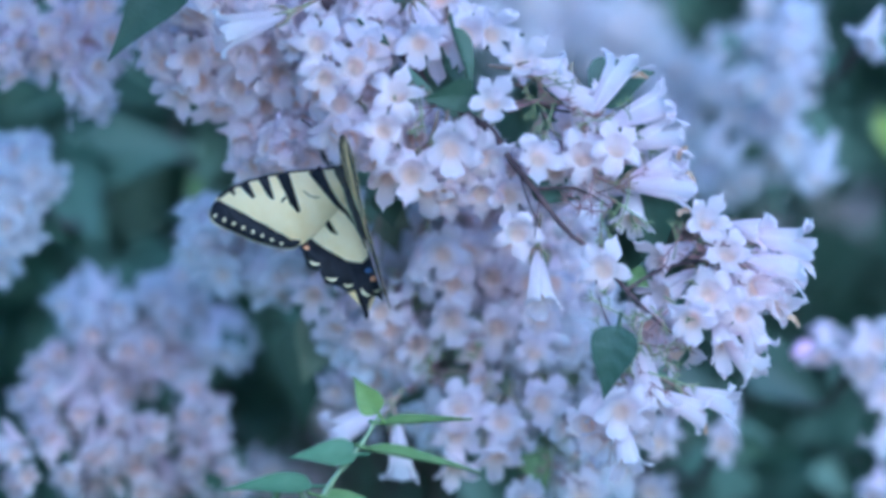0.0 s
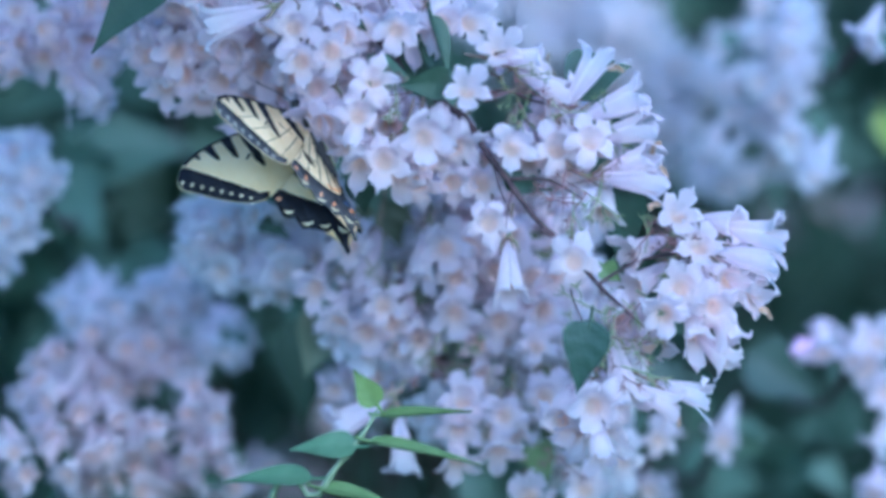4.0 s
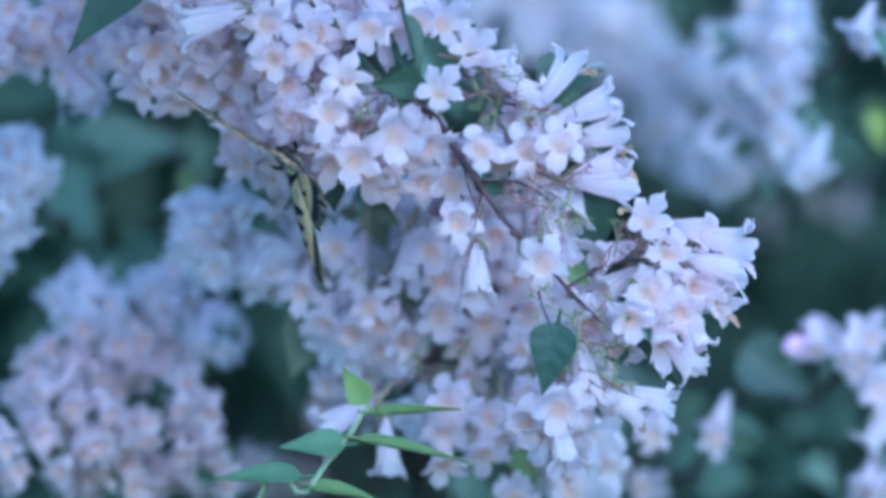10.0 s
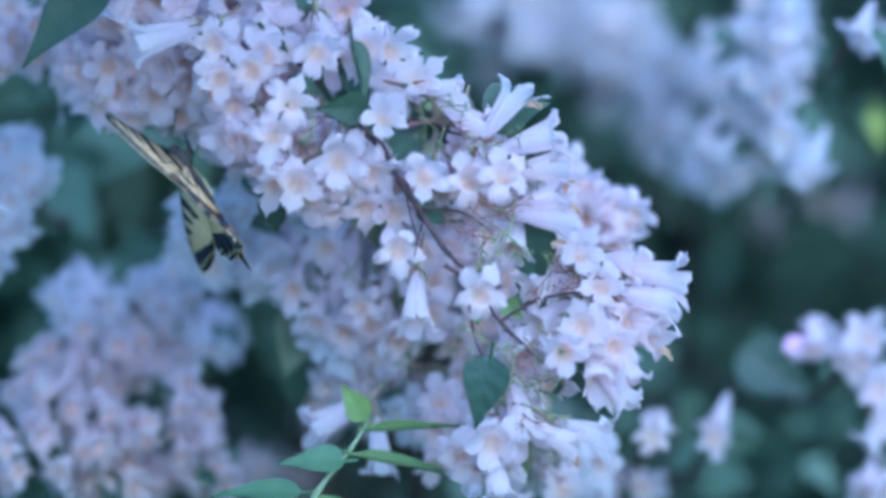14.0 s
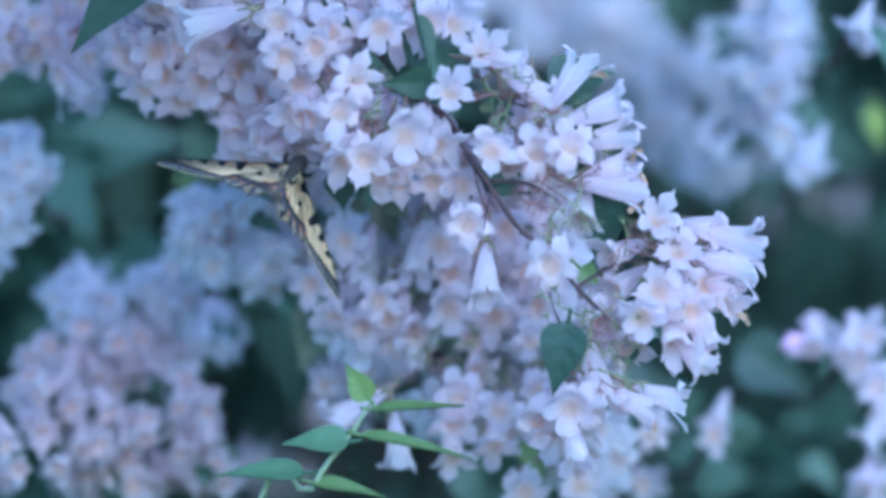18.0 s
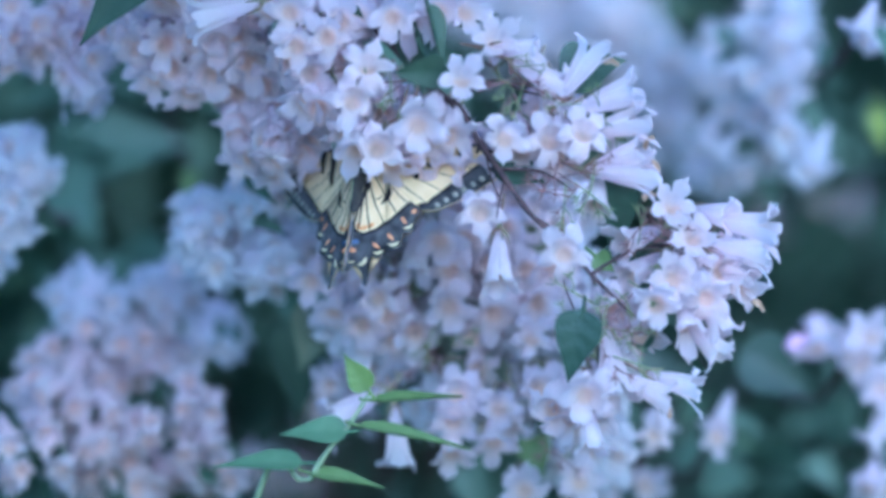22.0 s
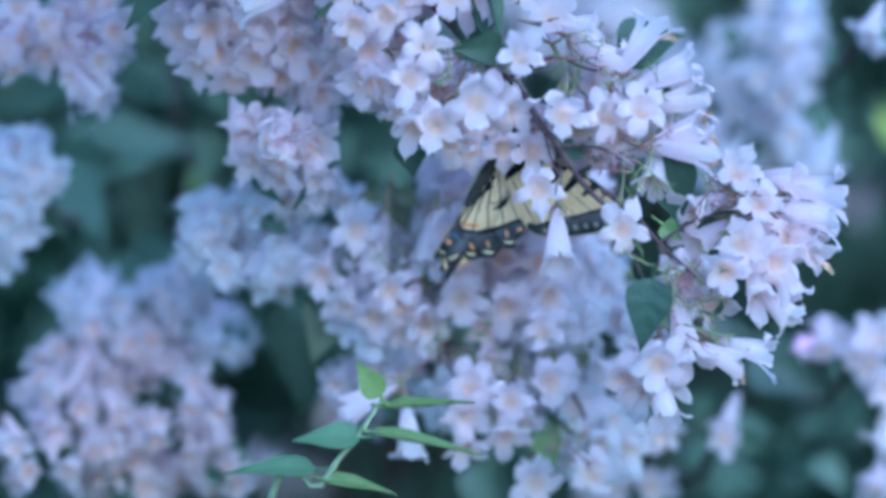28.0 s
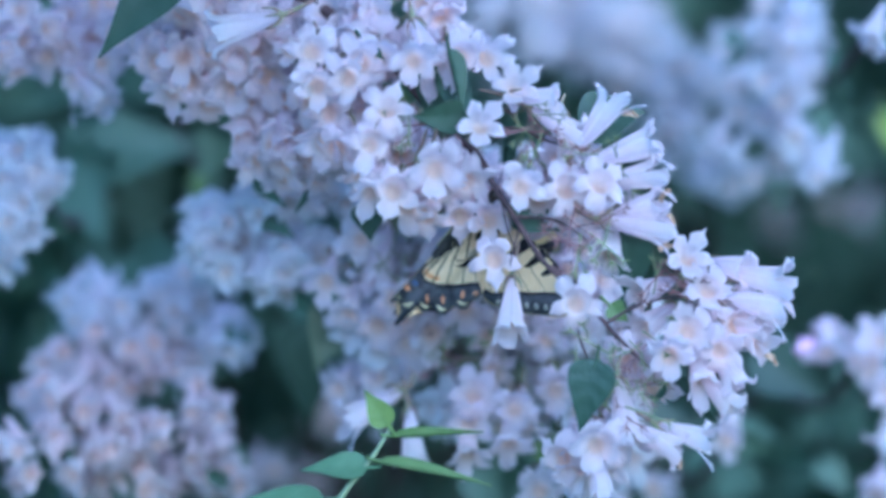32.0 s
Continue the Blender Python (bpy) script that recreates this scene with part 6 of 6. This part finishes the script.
    walk(butterfly, [
        (0, pose(-0.0317, 0.015, 1.3251, -6.0, -17.7, 0)), (0.5, pose(-0.0459, 0.015, 1.3248, -3.9, -22.6, 0)), (1, pose(-0.0296, 0.015, 1.3225, -10.8, -16.1, 0)),
        (1.5, pose(-0.0399, 0.015, 1.3251, 17.3, -30.0, 0)), (2, pose(-0.0527, 0.015, 1.3337, -3.6, -29.2, 0)), (2.5, pose(-0.0450, 0.015, 1.3365, -7.0, -40.2, 0)),
        (3, pose(-0.0562, 0.015, 1.3413, -16.5, -30.0, 0)), (3.5, pose(-0.0504, 0.015, 1.3419, -21.0, -25.8, 0)), (5.5, pose(-0.0377, 0.015, 1.3318, -15.9, -40.0, 0)),
        (6, pose(-0.0510, 0.015, 1.3447, 9.8, -27.4, 0)), (6.5, pose(-0.0586, 0.015, 1.3494, -10.2, -45.4, 0)), (7, pose(-0.0642, 0.015, 1.3382, -12.1, -56.2, 0)),
        (7.5, pose(-0.0617, 0.015, 1.3425, -16.6, -45.5, 0)), (8, pose(-0.0583, 0.015, 1.3405, -42.9, -29.7, 0)), (8.5, pose(-0.0604, 0.015, 1.3307, -27.3, -61.0, 0)),
        (9, pose(-0.0416, 0.015, 1.3209, -66.5, -30.3, 0)), (9.5, pose(-0.0556, 0.015, 1.3262, -57.4, -41.1, 0)), (10, pose(-0.0479, 0.015, 1.3280, -70.0, -50.0, 0)),
        (10.5, pose(-0.0552, 0.015, 1.3294, -35.1, -63.9, 0)), (11, pose(-0.0607, 0.015, 1.3295, -40.9, -61.4, 0)), (11.5, pose(-0.0599, 0.015, 1.3315, -35.0, -49.6, 0)),
        (12, pose(-0.0636, 0.015, 1.3308, -46.5, -44.9, 0)), (12.5, pose(-0.0819, 0.015, 1.3234, -38.9, -68.9, 0)), (13, pose(-0.0760, 0.015, 1.3165, -70.0, -50.0, 0)),
        (13.5, pose(-0.0708, 0.015, 1.3143, -65.7, -2.7, 0)), (14, pose(-0.0804, 0.015, 1.3261, -38.9, -36.8, 0)), (14.5, pose(-0.0751, 0.015, 1.3176, -40.6, -53.4, 0)),
        (16.5, pose(-0.0461, 0.015, 1.3247, -32.4, -26.6, 0)), (16.7, pose(-0.0236, 0.015, 1.3259, -47.5, 4.7, 0)), (17, pose(-0.0414, 0.015, 1.3253, -68.7, 56.6, 0)),
        (17.5, pose(-0.0462, 0.015, 1.3253, -86.0, 33.6, 0)), (18, pose(-0.0431, 0.015, 1.3243, -73.8, 34.0, 0)), (18.5, pose(-0.0402, 0.015, 1.3294, -62.3, -12.3, 0)),
        (19, pose(-0.0370, 0.024, 1.3290, -76.0, -6.0, 0)), (19.5, pose(-0.0368, 0.015, 1.3273, -61.3, -19.8, 0)), (20, pose(-0.0400, 0.015, 1.3155, -80.0, 14.0, 0)),
        (20.2, pose(-0.0290, 0.015, 1.3230, -48.1, 29.2, 0)), (20.5, pose(-0.0315, 0.015, 1.3228, -53.1, 25.1, 0)), (21, pose(-0.0285, 0.015, 1.3259, -37.9, 14.0, 0)),
        (21.5, pose(-0.0301, 0.015, 1.3256, -35.2, 12.4, 0)), (22, pose(-0.0229, 0.015, 1.3300, -23.1, 9.1, 0)), (22.5, pose(-0.0219, 0.015, 1.3308, -13.0, 11.7, 0)),
        (23, pose(-0.0261, 0.015, 1.3255, -35.0, 25.8, 0)), (23.5, pose(-0.0201, 0.015, 1.3261, -24.7, 23.3, 0)), (24, pose(-0.0175, 0.006, 1.3290, -26.9, 10.0, 0)),
        (24.5, pose(-0.0155, 0.015, 1.3142, -38.0, 60.5, 0)), (25, pose(-0.0123, 0.015, 1.3150, -28.8, 53.5, 0)), (25.5, pose(-0.0182, 0.015, 1.3152, -26.5, 52.1, 0)),
        (27.5, pose(0.0147, 0.024, 1.3270, -0.5, 19.5, 0)), (28, pose(0.0188, 0.024, 1.3305, 16.5, 32.3, 0)), (28.5, pose(0.0209, 0.024, 1.3298, 16.1, 26.1, 0)),
        (29, pose(0.0168, 0.024, 1.3230, 36.0, 38.6, 0)), (29.5, pose(0.0190, 0.024, 1.3211, 11.3, 55.3, 0)), (30, pose(0.0325, 0.024, 1.3202, 2.0, 60.0, 0)),
        (30.5, pose(0.0279, 0.024, 1.3199, 11.8, 59.3, 0)), (31, pose(0.0230, 0.024, 1.3139, 32.5, 48.3, 0)), (31.5, pose(0.0294, 0.024, 1.3045, 13.8, 65.0, 0)),
        (32, pose(0.0114, 0.024, 1.3121, 14.7, 44.6, 0))])
    # seconds, the turn about the body, the sweep of the forewing
    left = [
        (0, -179.5, -0.8), (0.5, -209.2, 0.5), (1, -189.2, 1.0), (1.5, -186.3, 0.2), (2, -183.8, 0.1), (2.5, -205.9, 3.2),
        (3, -209.3, -1.0), (3.5, -201.1, -3.0), (5.5, -96.7, -0.0), (6, -97.4, -0.6), (6.5, -111.7, 0.1), (7, -113.0, -4.0),
        (7.5, -121.8, -1.1), (8, -161.5, 9.6), (8.5, -240.3, 4.8), (9, -237.1, 0.1), (9.5, -241.0, 4.3), (10, -234.0, 0.0),
        (10.5, -226.6, 12.4), (11, -224.6, 5.0), (11.5, -215.1, 16.1), (12, -196.7, 5.1), (12.5, -188.9, 11.5), (13, -226.0, 0.4),
        (13.5, -247.7, 0.1), (14, -244.4, 6.4), (14.5, -241.4, 8.2), (16.5, -278.7, -0.0), (16.7, -295.3, -0.0), (17, -342.6, -9.5),
        (17.5, -320.1, 0.1), (18, -317.5, 1.3), (18.5, -313.4, 1.8), (19, -301.9, -0.0), (19.5, -286.5, -0.0), (20, -366.0, -0.1),
        (20.2, -365.8, 1.0), (20.5, -359.9, -1.8), (21, -362.4, -3.5), (21.5, -344.7, -3.2), (22, -363.2, -0.1), (22.5, -338.4, -5.0),
        (23, -354.0, -2.1), (23.5, -330.2, -3.9), (24, -344.0, -4.0), (24.5, -406.9, 2.6), (25, -389.8, 1.9), (25.5, -358.1, -1.0),
        (27.5, -376.1, -1.6), (28, -354.6, -0.9), (28.5, -377.7, 0.0), (29, -331.7, -0.9), (29.5, -369.4, -1.5), (30, -390.5, -1.2),
        (30.5, -363.2, -1.2), (31, -367.6, -2.6), (31.5, -398.6, -3.5), (32, -374.2, -0.6)]
    right = [
        (0, -87.0, -0.8), (0.5, -85.7, 0.5), (1, -82.1, 1.0), (1.5, -77.1, 0.2), (2, -104.0, 0.1), (2.5, -87.5, 3.2),
        (3, -89.0, -1.0), (3.5, -127.5, -3.0), (5.5, -97.6, -0.0), (6, -173.2, -0.6), (6.5, -120.5, 0.1), (7, -115.0, -4.0),
        (7.5, -124.2, -1.1), (8, -131.0, 9.6), (8.5, -98.0, 4.8), (9, -118.9, 0.1), (9.5, -114.8, 4.3), (10, -102.0, 0.0),
        (10.5, -89.5, 12.4), (11, -94.5, 5.0), (11.5, -87.2, 16.1), (12, -111.4, 5.1), (12.5, -73.3, 11.5), (13, -107.0, 0.4),
        (13.5, -169.2, 0.1), (14, -105.9, 6.4), (14.5, -93.3, 8.2), (16.5, -136.9, -0.0), (16.7, -222.9, -0.0), (17, -236.4, -9.5),
        (17.5, -217.3, 0.1), (18, -216.5, 1.3), (18.5, -173.9, 1.8), (19, -181.9, -0.0), (19.5, -176.2, -0.0), (20, -212.0, -0.1),
        (20.2, -238.2, 1.0), (20.5, -224.7, -1.8), (21, -239.2, -3.5), (21.5, -233.6, -3.2), (22, -240.8, -0.1), (22.5, -241.8, -5.0),
        (23, -240.0, -2.1), (23.5, -235.4, -3.9), (24, -245.9, -4.0), (24.5, -251.5, 2.6), (25, -237.6, 1.9), (25.5, -233.5, -1.0),
        (27.5, -310.0, -1.6), (28, -312.0, -0.9), (28.5, -309.4, 0.0), (29, -314.0, -0.9), (29.5, -313.2, -1.5), (30, -312.0, -1.2),
        (30.5, -310.0, -1.2), (31, -309.0, -2.6), (31.5, -297.2, -3.5), (32, -310.0, -0.6)]
    for beats, (forewing, hindwing) in ((left, left_wings), (right, right_wings)):
        walk(forewing, [(t, pose(0, 0, 0, 0, sweep, turn)) for t, turn, sweep in beats])
        walk(hindwing, [(t, pose(0, 0, 0, 0, 0, turn)) for t, turn, sweep in beats])


motions()
